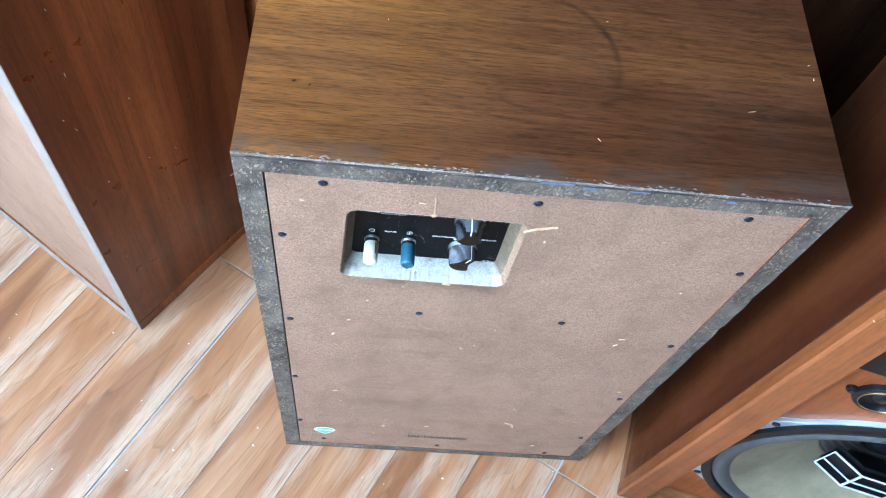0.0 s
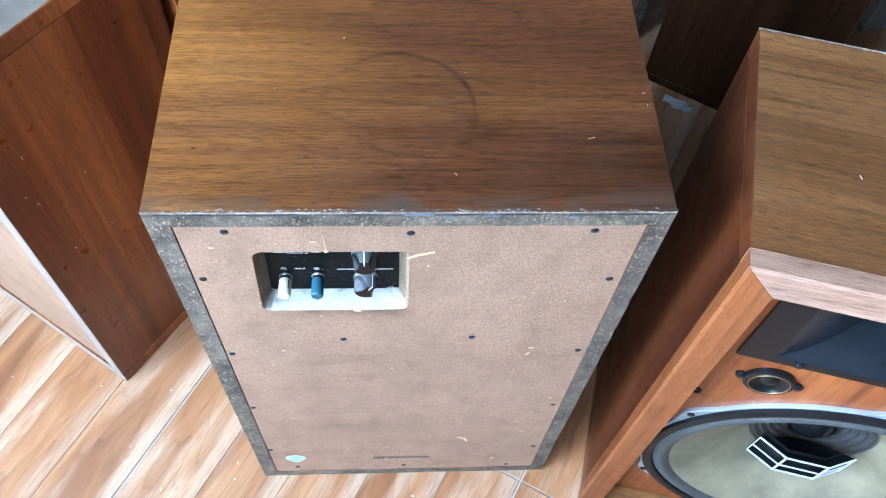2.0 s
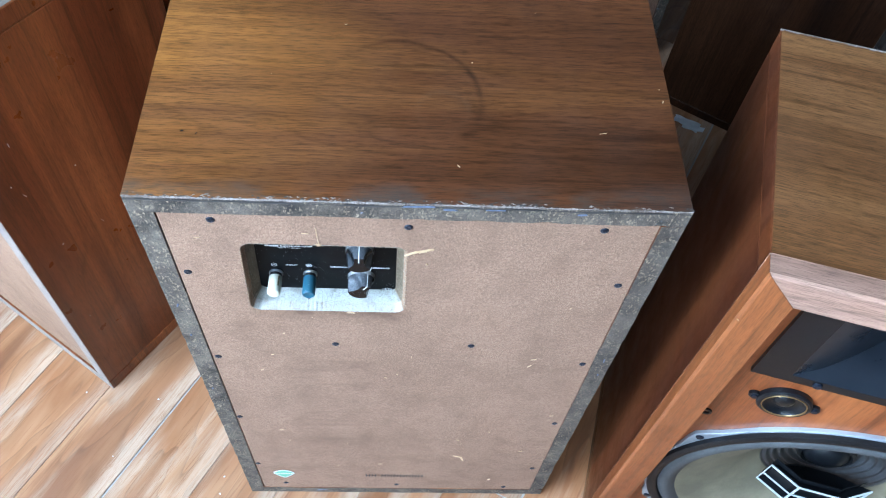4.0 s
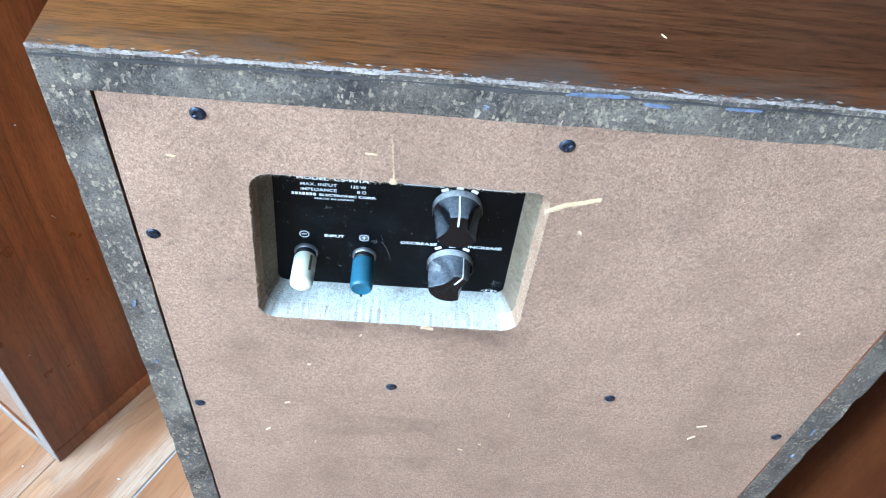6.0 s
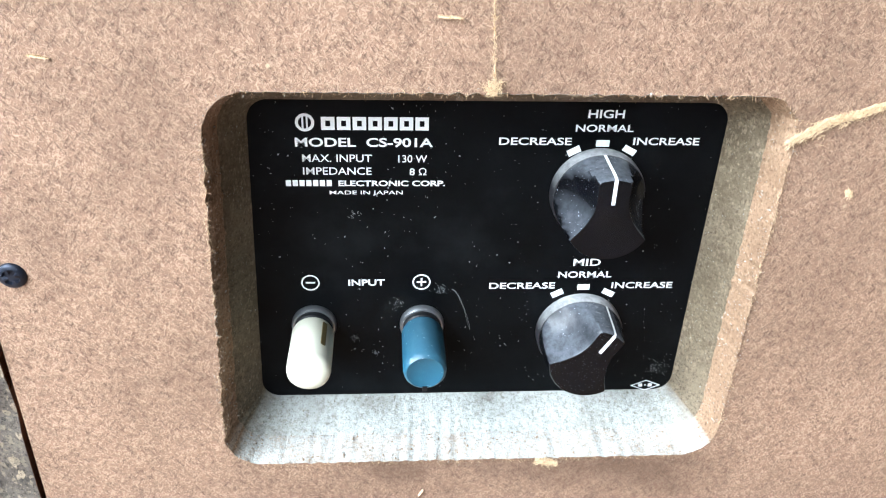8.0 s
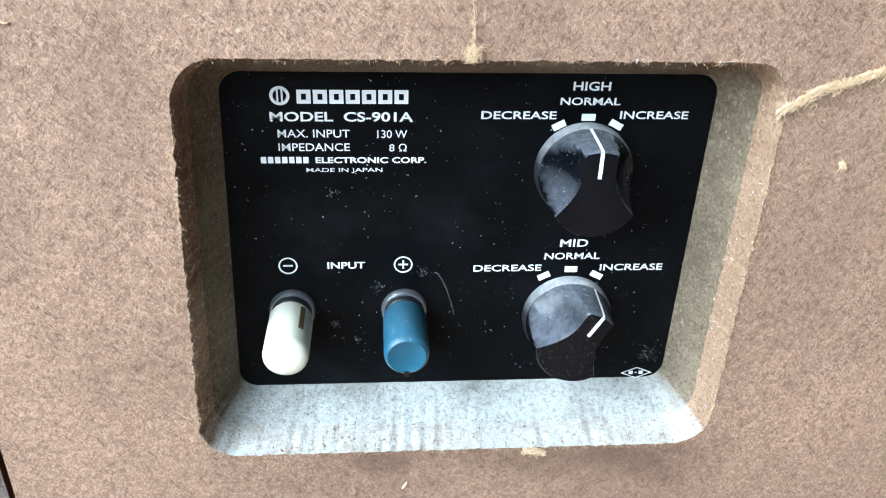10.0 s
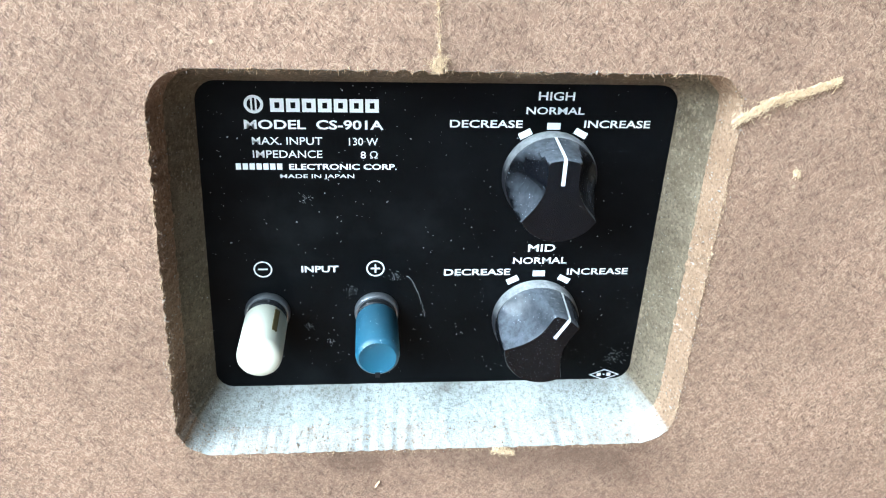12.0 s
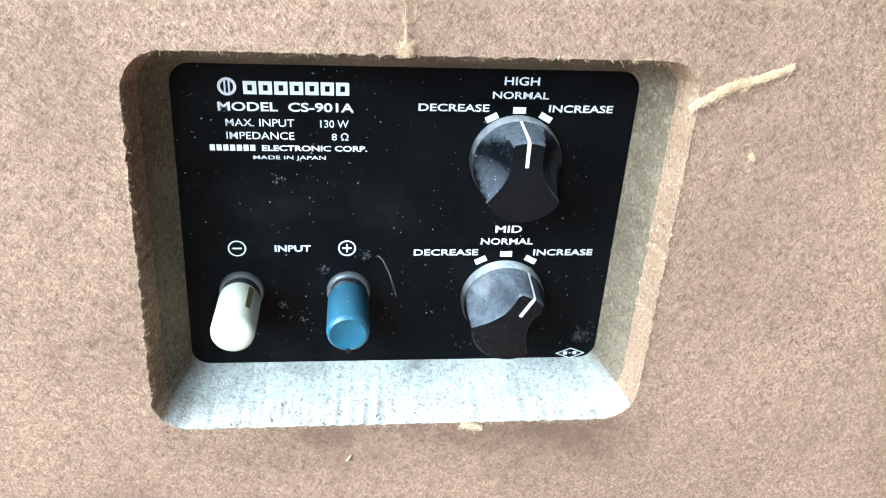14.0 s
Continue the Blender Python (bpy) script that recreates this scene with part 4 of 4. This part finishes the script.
def binding_post(cx, cz, mat, label, slot_turn, big_slot):
    m = pose(cx, PAN - 0.0002, cz)
    post = part("binding_post", turned([(0.0058, 0), (0.0058, -0.0012), (0.0054, -0.0018), (0.0042, -0.0018), (0.0042, -0.0040)], 32, True, True), STEEL, speaker, label, True, m)
    part("collar", turned([(0.0050, -0.0018), (0.0052, -0.0036), (0.0047, -0.0042)], 32, True, True), BLACK_RUBBER, post)
    body = [(0.0050, -0.0042), (0.0054, -0.0050), (0.0054, -0.0192), (0.0052, -0.0203), (0.0045, -0.0210), (0.0030, -0.0213 if big_slot else -0.0205)]
    cap = part("cap", turned(body, 40, True, True), mat, post, "", True)
    if big_slot:
        part("slot", box(-0.0007, 0.0007, -0.0150, -0.0058, 0.0050, 0.00555, 0.0002), SLOT_BRASS, post, turn=pose(0, 0, 0, 0, slot_turn, 0))
    else:
        part("slot", box(-0.0006, 0.0006, -0.0213, -0.0196, -0.0055, -0.0042), BLACK_RUBBER, post, turn=pose(0, 0, 0, 0, slot_turn, 0))


binding_post(0.0904, 0.5538, IVORY, "ivory plastic binding post with a slot", 38, True)
binding_post(0.1186, 0.5536, BLUE, "blue plastic binding post, dusty", 0, False)

# dust lying on the plate: single specks, lint and rubbed smudges
speck_rng = random.Random(77)
bm = bmesh.new()
for i in range(620):
    x, z = speck_rng.uniform(0.078, 0.189), speck_rng.uniform(0.532, 0.615)
    if noise.noise(Vector((x * 45, 3, z * 45))) < -0.15:
        continue
    k = 0.00005 + 0.00015 * speck_rng.random() ** 3
    pebble(bm, Matrix.Translation((x, PAN - 0.00022, z)) @ pose(0, 0, 0, 0, speck_rng.uniform(0, 180), 0) @ Matrix.Diagonal((k * speck_rng.uniform(1, 1.8), 0.00005, k, 1)))
for cx, cz, spread, count in ((0.112, 0.5600, 0.0016, 26), (0.1235, 0.5640, 0.0020, 34), (0.1010, 0.5490, 0.0014, 22), (0.1065, 0.5440, 0.0010, 18), (0.1850, 0.5375, 0.0030, 60), (0.1020, 0.5860, 0.0018, 20)):
    for i in range(count):
        x, z = speck_rng.gauss(cx, spread * 0.5), speck_rng.gauss(cz, spread * 0.5)
        pebble(bm, Matrix.Translation((x, PAN - 0.00022, z)) @ pose(0, 0, 0, 0, speck_rng.uniform(20, 80), 0) @ Matrix.Diagonal((speck_rng.uniform(0.0001, 0.0004), 0.00004, 0.00005, 1)))
for i in range(60):
    a = i / 59
    x, z = 0.1265 + 0.0050 * a, 0.5640 - 0.0125 * a ** 1.6
    pebble(bm, Matrix.Translation((x + speck_rng.gauss(0, 0.00012), PAN - 0.00022, z)) @ pose(0, 0, 0, 0, 60, 0) @ Matrix.Diagonal((0.00018, 0.00004, 0.00007, 1)))
tagged(part("dust_speck", bm, DUST_SPECK, plate), kind="stuff")

# ---- plain cabinets round it ----


def cabinet(m, w, d, h, top, side, back, edge, label, board_t=0.019, base_line=True, back_in=0.004):
    """A loudspeaker cabinet seen from behind: back at y = 0."""
    c = thing("loudspeaker", m, label, "loudspeaker", "loudspeakers")
    bm = top_tone(box(0, w, 0, d, h - board_t, h, 0.0012, None, 1))
    part("top_panel", bm, (top, edge, side), c)
    for a in (0, w - board_t):
        bm = two_tone(box(a, a + board_t, 0, d, board_t + (0.0015 if base_line else 0), h - board_t - 0.0004, 0.0010, None, 1), back_edge, None)
        part("side_panel", bm, (side, edge), c)
    bm = two_tone(box(0, w, 0, d, 0, board_t, 0.0012, None, 1), back_edge, None)
    part("bottom_panel", bm, (side, edge), c)
    part("back_panel", box(board_t, w - board_t, back_in, back_in + 0.006, board_t, h - board_t), back, c)
    part("front_baffle", box(board_t, w - board_t, d - 0.03, d - 0.012, board_t, h - board_t), side, c)
    return c


def at_right_corner(x, y, w, rz):
    a = radians(rz)
    return pose(x - w * math.cos(a), y - w * math.sin(a), 0, 0, 0, rz)


LW = 0.40
left = cabinet(at_right_corner(-0.2175, 0.1470, LW, -35.4), LW, 0.263, 0.637, DUST, VENEER_SIDE, HARDBOARD_PALE, PALE_EDGE,
               "dark walnut loudspeaker cabinet with a dusty top and pale back", 0.022)
fleck_rng = random.Random(8)
spots = [(0.027, 0.456), (0.097, 0.424), (0.043, 0.333)] + [(fleck_rng.uniform(0.01, 0.2), fleck_rng.uniform(0.05, 0.6)) for _ in range(7)]
for i, (y, z) in enumerate(spots):
    l = 0.0016 if i < 3 else fleck_rng.uniform(0.001, 0.008)
    sc = scuff([(0, 0), (l, 0)], 0.0013 if i < 3 else 0.0004, left, i * 5.3, "scratch", PAPER)
    sc.matrix_basis = pose(LW + 0.0005, y, z, 0, 0, 90) @ pose(0, 0, 0, 0, fleck_rng.uniform(0, 180), 0)
a = radians(54.6)
cabinet(at_right_corner(-0.2175 + 0.280 * math.cos(a), 0.1470 + 0.280 * math.sin(a), LW, -35.4), LW, 0.272, 0.637, DUST, VENEER_SIDE, HARDBOARD_PALE, VENEER_RED,
        "dark walnut loudspeaker cabinet standing behind another", 0.022)
e = radians(-32.4)
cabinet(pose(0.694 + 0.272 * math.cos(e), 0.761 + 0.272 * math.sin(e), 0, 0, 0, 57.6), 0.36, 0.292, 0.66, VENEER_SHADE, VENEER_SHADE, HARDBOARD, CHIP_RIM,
        "walnut loudspeaker cabinet behind, shade put into its dark veneer", 0.019, False)
cabinet(pose(0.33, 0.80, 0, 0, 0, 12), 0.36, 0.30, 0.66, VENEER_SHADE, VENEER_SHADE, HARDBOARD, CHIP_RIM, "walnut loudspeaker cabinet farther back, deep shade put into its veneer", 0.019, False)
cabinet(pose(1.16, 0.90, 0, 0, 0, 12), 0.42, 0.30, 0.40, GREY_WOOD, GREY_WOOD, GREY_WOOD, GREY_WOOD, "grey wooden cabinet in shade behind")

# ---- loudspeaker seen from its front ----
RW, RD, RH = 0.470, 0.260, 0.670
right = thing("loudspeaker", pose(0.4490, -0.0440, 0, 0, 0, -15.2), "teak loudspeaker without grille, horn and large woofer showing", "loudspeaker", "loudspeakers")
FR, IN = 0.024, 0.026     # frame width, depth of the baffle
FY = 0.018                # where the boards meet the mitred frame
bm = top_tone(box(0, RW, FY, RD, RH - 0.024, RH, 0.0010, None, 1))
part("top_panel", bm, (VENEER_RIGHT_TOP, VENEER_LIT_EDGE, VENEER_SHADED_RED), right, "brown walnut veneer top")
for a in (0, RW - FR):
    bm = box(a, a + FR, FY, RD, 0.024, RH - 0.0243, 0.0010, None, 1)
    part("side_panel", bm, VENEER_SHADED_RED, right)
part("bottom_panel", box(0, RW, FY, RD, 0, 0.0238, 0.0010, None, 1), VENEER_RIGHT_TOP, right)
outer = [(0, 0), (RW, 0), (RW, RH), (0, RH)]
MI = 0.028
inner_edge = [(MI, MI), (RW - MI, MI), (RW - MI, RH - MI), (MI, RH - MI)]
for k, (mat, text) in enumerate(((VENEER_RIGHT_TOP, ""), (VENEER_RAIL, ""), (VENEER_LIT_EDGE, "pale worn upper rail of the frame"), (VENEER_RAIL, ""))):
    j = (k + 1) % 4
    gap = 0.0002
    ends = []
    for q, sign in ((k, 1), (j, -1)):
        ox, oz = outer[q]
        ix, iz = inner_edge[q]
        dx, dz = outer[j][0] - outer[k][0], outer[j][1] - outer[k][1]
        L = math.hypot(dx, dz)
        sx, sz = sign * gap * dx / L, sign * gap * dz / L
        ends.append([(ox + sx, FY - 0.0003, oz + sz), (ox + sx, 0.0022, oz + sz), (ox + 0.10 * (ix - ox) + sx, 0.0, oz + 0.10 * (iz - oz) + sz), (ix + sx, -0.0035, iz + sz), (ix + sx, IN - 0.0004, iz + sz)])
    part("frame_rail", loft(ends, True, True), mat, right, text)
part("back_panel", box(FR, RW - FR, RD - 0.012, RD - 0.004, 0.024, RH - 0.0243), HARDBOARD, right)

bm = worn_strip(RW, 240, RD + 0.0003, -2, RH, 9.1, 0.0)
part("edge_strip", bm, WORN_EDGE, right, "pale worn back edge")
for x, y, z, rx, l in ((0.0008, -0.0002, 0.605, 0, 0.004), (0.022, -0.0002, 0.42, 0, 0.004), (0.012, -0.0002, 0.33, 0, 0.002), (0.085, 0.112, RH + 0.0004, -90, 0.007), (0.15, 0.05, RH + 0.0004, -90, 0.003)):
    sc = scuff([(0, 0), (l * 0.7, 0)], 0.0008, right, x * 70 + z, "scratch", TORN)
    sc.matrix_basis = pose(x, y - 0.0002, z, rx, 0, 0) @ pose(0, 0, 0, 0, 40 + 300 * x, 0)

WC = (0.235, 0.235)        # woofer centre on the baffle
WR = 0.198
hole = [Vector((WC[0] + 0.188 * math.cos(2 * math.pi * i / 64), 0, WC[1] + 0.188 * math.sin(2 * math.pi * i / 64))) for i in range(64)]
horn_hole = [Vector((x, 0, z)) for x, z in ((0.072, 0.504), (0.398, 0.504), (0.398, 0.608), (0.072, 0.608))]
part("baffle", plate_with_hole(FR, RW - FR, 0.024, RH - 0.0243, IN, IN + 0.018, hole, horn_hole), VENEER_RED, right, "teak veneered front baffle")


def woofer(cx, cz):
    w = thing("woofer", pose(cx, IN, cz), "", "")
    w.parent = right
    del_keys = [k for k in ("label", "category", "group", "kind") if k in w]
    for k in del_keys:
        del w[k]
    w["label"] = "large woofer with stained paper cone and multicell horn"
    bm = bmesh.new()
    n = 96
    outer = []
    for i in range(n):
        a = 2 * math.pi * i / n
        lug = max(0.0, math.cos(6 * (a - radians(30)))) ** 5
        outer.append(WR + 0.003 + 0.010 * lug)
    rings = []
    for y, grow in ((-0.0002, 0.0), (-0.0040, 0.0), (-0.0048, -0.0010)):
        rings.append([((outer[i] + grow) * math.cos(2 * math.pi * i / n), y, (outer[i] + grow) * math.sin(2 * math.pi * i / n)) for i in range(n)])
    rings.append(circle(0.187, -0.0048, n))
    rings.append(circle(0.187, 0.010, n))
    part("frame", loft(rings, bm=bm), CAST_ALU, w, "pale cast aluminium frame with lugs", True)
    for k in range(6):
        a = radians(30 + 60 * k)
        part("screw", turned([(0.0042, 0), (0.0040, -0.0014), (0.0028, -0.0020)], 16, True, True, None, 0.2045 * math.cos(a), 0.2045 * math.sin(a)), SCREW_MAT, w, turn=pose(0, -0.0046, 0))
    part("gasket", turned([(WR, -0.0046), (WR, -0.0095), (0.195, -0.0112), (0.190, -0.0112), (0.187, -0.0090), (0.186, -0.0030)], 96), BLACK_RUBBER, w, "", True)
    prof = []
    for i in range(13):
        f = i / 12
        prof.append((0.1875 - 0.0215 * f, -0.0040 - 0.0066 * math.sin(math.pi * f)))
    part("surround", turned(prof, 96), GREY_ROLL, w, "grey half-roll surround", True)
    prof = []
    for i in range(15):
        f = i / 14
        prof.append((0.1665 - 0.094 * f, -0.0040 + 0.056 * f - 0.006 * math.sin(math.pi * f)))
    part("cone", turned(prof, 96), CONE_PAPER, w, "stained grey-green paper cone", True)
    prof = []
    for i in range(40):
        f = i / 39
        prof.append((0.0730 - 0.042 * f, 0.0515 + 0.018 * f + 0.0014 * math.sin(f * math.pi * 10)))
    part("inner_cone", turned(prof, 72), INNER_CONE, w, "black corrugated inner cone", True)
    part("pole_ring", turned([(0.0315, 0.071), (0.0315, 0.061), (0.0280, 0.059), (0.0260, 0.063)], 48), BLACK_PLASTIC, w, "", True)
    part("dome", turned([(0.0262, 0.065), (0.0240, 0.059), (0.018, 0.054), (0.010, 0.051), (0.002, 0.050)], 40, False, True), BLACK_PLASTIC, w, "", True)
    # multicell horn: three facets, each two cells, on a tapering neck
    hz, fw, fs, fh, yf, sweep = -0.012, 0.050, 0.037, 0.046, 0.009, radians(30)
    xs = [(-fw / 2 - fs * math.cos(sweep), yf + fs * math.sin(sweep)), (-fw / 2, yf), (fw / 2, yf), (fw / 2 + fs * math.cos(sweep), yf + fs * math.sin(sweep))]
    xs = [(x - 0.010, y) for x, y in xs]
    front_t = [(x, y, hz + fh / 2) for x, y in xs]
    front_b = [(x, y, hz - fh / 2) for x, y in xs]
    neck_t = [(x * 0.40, 0.052, -0.024) for x, y in xs]
    neck_b = [(x * 0.40, 0.052, -0.034) for x, y in xs]
    part("multicell_horn", loft([front_t + front_b[::-1], neck_t + neck_b[::-1]], False, True), BLACK_PLASTIC, w, "black multicell horn with pale edged cells")
    horn = w.children[-1]
    for k in range(3):
        (xa, ya), (xb, yb) = xs[k], xs[k + 1]
        ux = Vector((xb - xa, yb - ya, 0)).normalized()
        nn = Vector((ux.y, -ux.x, 0))
        L = math.hypot(xb - xa, yb - ya)
        base = Matrix(((ux.x, -nn.x, 0, xa), (ux.y, -nn.y, 0, ya), (0, 0, 1, hz), (0, 0, 0, 1)))
        t = 0.0010
        for nm, b in (("cell_edge", box(0, L, -0.0012, 0.0006, fh / 2 - t * 1.6, fh / 2 + 0.0002)), ("cell_edge", box(0, L, -0.0012, 0.0006, -fh / 2 - 0.0002, -fh / 2 + t * 1.6)),
                      ("cell_edge", box(0, L, -0.0012, 0.0006, -t / 2 - 0.003, t / 2 - 0.003)), ("cell_edge", box(0.0, t, -0.0013, 0.0006, -fh / 2, fh / 2)), ("cell_edge", box(L - t, L, -0.0013, 0.0006, -fh / 2, fh / 2))):
            part(nm, b, WHITE_EDGE, horn, turn=base)
        part("cell_back", box(t, L - t, 0.010, 0.011, -fh / 2, fh / 2), BLACK_PLASTIC, horn, turn=base)


woofer(*WC)

# midrange horn
HX, HZ = (0.0515, 0.4185), (0.4955, 0.6155)
mouth = (0.083, 0.387, 0.507, 0.605)
hm = thing("midrange_horn", pose(0, IN, 0), "", "")
hm.parent = right
for k in ("label", "category", "group", "kind"):
    if k in hm:
        del hm[k]
hm["label"] = "black rectangular midrange horn"
mring = [Vector((x, 0, z)) for x, z in ((mouth[0], mouth[2]), (mouth[1], mouth[2]), (mouth[1], mouth[3]), (mouth[0], mouth[3]))]
part("flange", plate_with_hole(HX[0], HX[1], HZ[0], HZ[1], -0.0045, -0.0002, mring), BLACK_PLASTIC, hm)
throat = (0.196, 0.274, 0.536, 0.578)
rings = []
for i in range(9):
    f = i / 8
    g = f ** 0.75
    rr = [mouth[j] + (throat[j] - mouth[j]) * g for j in range(4)]
    rings.append([Vector((x, -0.0044 + 0.085 * f, z)) for x, z in ((rr[0], rr[2]), (rr[1], rr[2]), (rr[1], rr[3]), (rr[0], rr[3]))])
part("flare", loft(rings, False, True), HORN_GLOSS, hm, "", True)
for k in range(3):
    x = 0.213 + 0.022 * k
    part("vane", box(x - 0.001, x + 0.001, 0.045, 0.080, 0.524, 0.582), BLACK_PLASTIC, hm)
for x, z in ((0.108, 0.5005), (0.362, 0.5005), (0.108, 0.6110), (0.362, 0.6110)):
    part("screw", turned([(0.0042, 0), (0.0040, -0.0018), (0.0026, -0.0024)], 16, True, True), SCREW_MAT, hm, turn=pose(x, -0.0045, z))

# small tweeter
tw = thing("tweeter", pose(0.0985, IN, 0.4525), "", "")
tw.parent = right
for k in ("label", "category", "group", "kind"):
    if k in tw:
        del tw[k]
tw["label"] = "small black tweeter with a gold ring"
part("flange", turned([(0.0245, -0.0002), (0.0245, -0.0050), (0.0225, -0.0066), (0.0205, -0.0066)], 48), BLACK_PLASTIC, tw, "", True)
for sgn in (-1, 1):
    lug = part("lug", turned([(0.0052, -0.0002), (0.0052, -0.0034), (0.0045, -0.0040)], 20, False, True), BLACK_PLASTIC, tw, turn=pose(sgn * 0.0275, 0, 0))
    part("screw", turned([(0.0030, -0.0040), (0.0028, -0.0054)], 14, True, True), SCREW_MAT, lug)
part("ring", turned([(0.0200, -0.0064), (0.0198, -0.0072), (0.0192, -0.0072), (0.0189, -0.0062)], 48), GOLD, tw, "thin gold ring", True)
part("cone", turned([(0.0188, -0.0064), (0.0165, -0.0034), (0.0115, -0.0010), (0.0095, -0.0012), (0.0075, -0.0036), (0.0040, -0.0050), (0.0008, -0.0054)], 40, False, True), BLACK_PLASTIC, tw, "", True)

part("grille_socket", turned([(0.0055, -0.0002), (0.0055, -0.0024), (0.0032, -0.0024), (0.0030, 0.004)], 20, False, True), BLACK_RUBBER, right, "black rubber grille socket", True, pose(0.046, IN, 0.392))

# ---- litter ----
bm = bmesh.new()
gr = [[None] * 7 for _ in range(5)]
for i in range(5):
    for j in range(7):
        gr[i][j] = bm.verts.new((j * 0.016 - 0.05 + 0.004 * noise.noise(Vector((i, j, 3))), i * 0.010 - 0.02 + 0.006 * noise.noise(Vector((j, i, 8))),
                                 0.004 + 0.012 * abs(noise.noise(Vector((i * 0.6, j * 0.6, 1))))))
for i in range(4):
    for j in range(6):
        if (i, j) not in ((0, 0), (0, 1), (3, 5), (0, 5)):
            bm.faces.new((gr[i][j], gr[i][j + 1], gr[i + 1][j + 1], gr[i + 1][j]))
bmesh.ops.solidify(bm, geom=bm.faces[:], thickness=0.0008)
tagged(part("paper_scrap", bm, PAPER, None, "", False, pose(0.735, 0.698, 0.001, 0, 0, -30) @ Matrix.Diagonal((0.62, 0.62, 0.62, 1))), "crumpled white paper scrap lying on the floor", "paper")
crumb_rng = random.Random(3)
bm = bmesh.new()
for i in range(46):
    x, y = crumb_rng.uniform(-0.40, 0.45), crumb_rng.uniform(-0.16, 0.22)
    s = crumb_rng.uniform(0.0008, 0.0024)
    m = Matrix.Translation((x, y, s * 0.4)) @ Euler([crumb_rng.uniform(0, 6) for _ in range(3)]).to_matrix().to_4x4() @ Matrix.Diagonal((s, s * 0.6, s * 0.5, 1))
    pebble(bm, m)
tagged(part("floor_crumbs", bm, PAPER), "scattered pale crumbs on the floor", "crumbs", kind="stuff")

# ---- floor planks: tiles of five boards ----
PA = 60.0
pt = Vector((math.cos(radians(PA)), math.sin(radians(PA)), 0))
pn = Vector((math.sin(radians(PA)), -math.cos(radians(PA)), 0))
TN, TT, BW = 0.4955, 0.500, 0.0986
pm = box(-BW / 2 + 0.0003, BW / 2 - 0.0003, -TT / 2 + 0.0012, TT / 2 - 0.0012, -0.004, 0.0, 0.0006, None, 1)
plank = part("plank", pm, PLANK, floor)
made = 0
for i in range(-7, 8):
    for j in range(-8, 9):
        for k in range(5):
            c = pn * (-0.1690 + TN * i + 0.0012 + BW * (k + 0.5)) + pt * (0.170 + TT * (j - 0.5))
            m = pose(c.x, c.y, 0, 0, 0, PA - 90)
            corners = [m @ Vector((a * BW / 2, b * TT / 2, 0)) for a in (-1, 1) for b in (-1, 1)]
            if any(not (ROOM[0] < q.x < ROOM[1] and ROOM[2] < q.y < ROOM[3]) for q in corners):
                continue
            ob = plank if made == 0 else new("plank", plank.data)
            made += 1
            ob.parent, ob.matrix_basis = floor, m
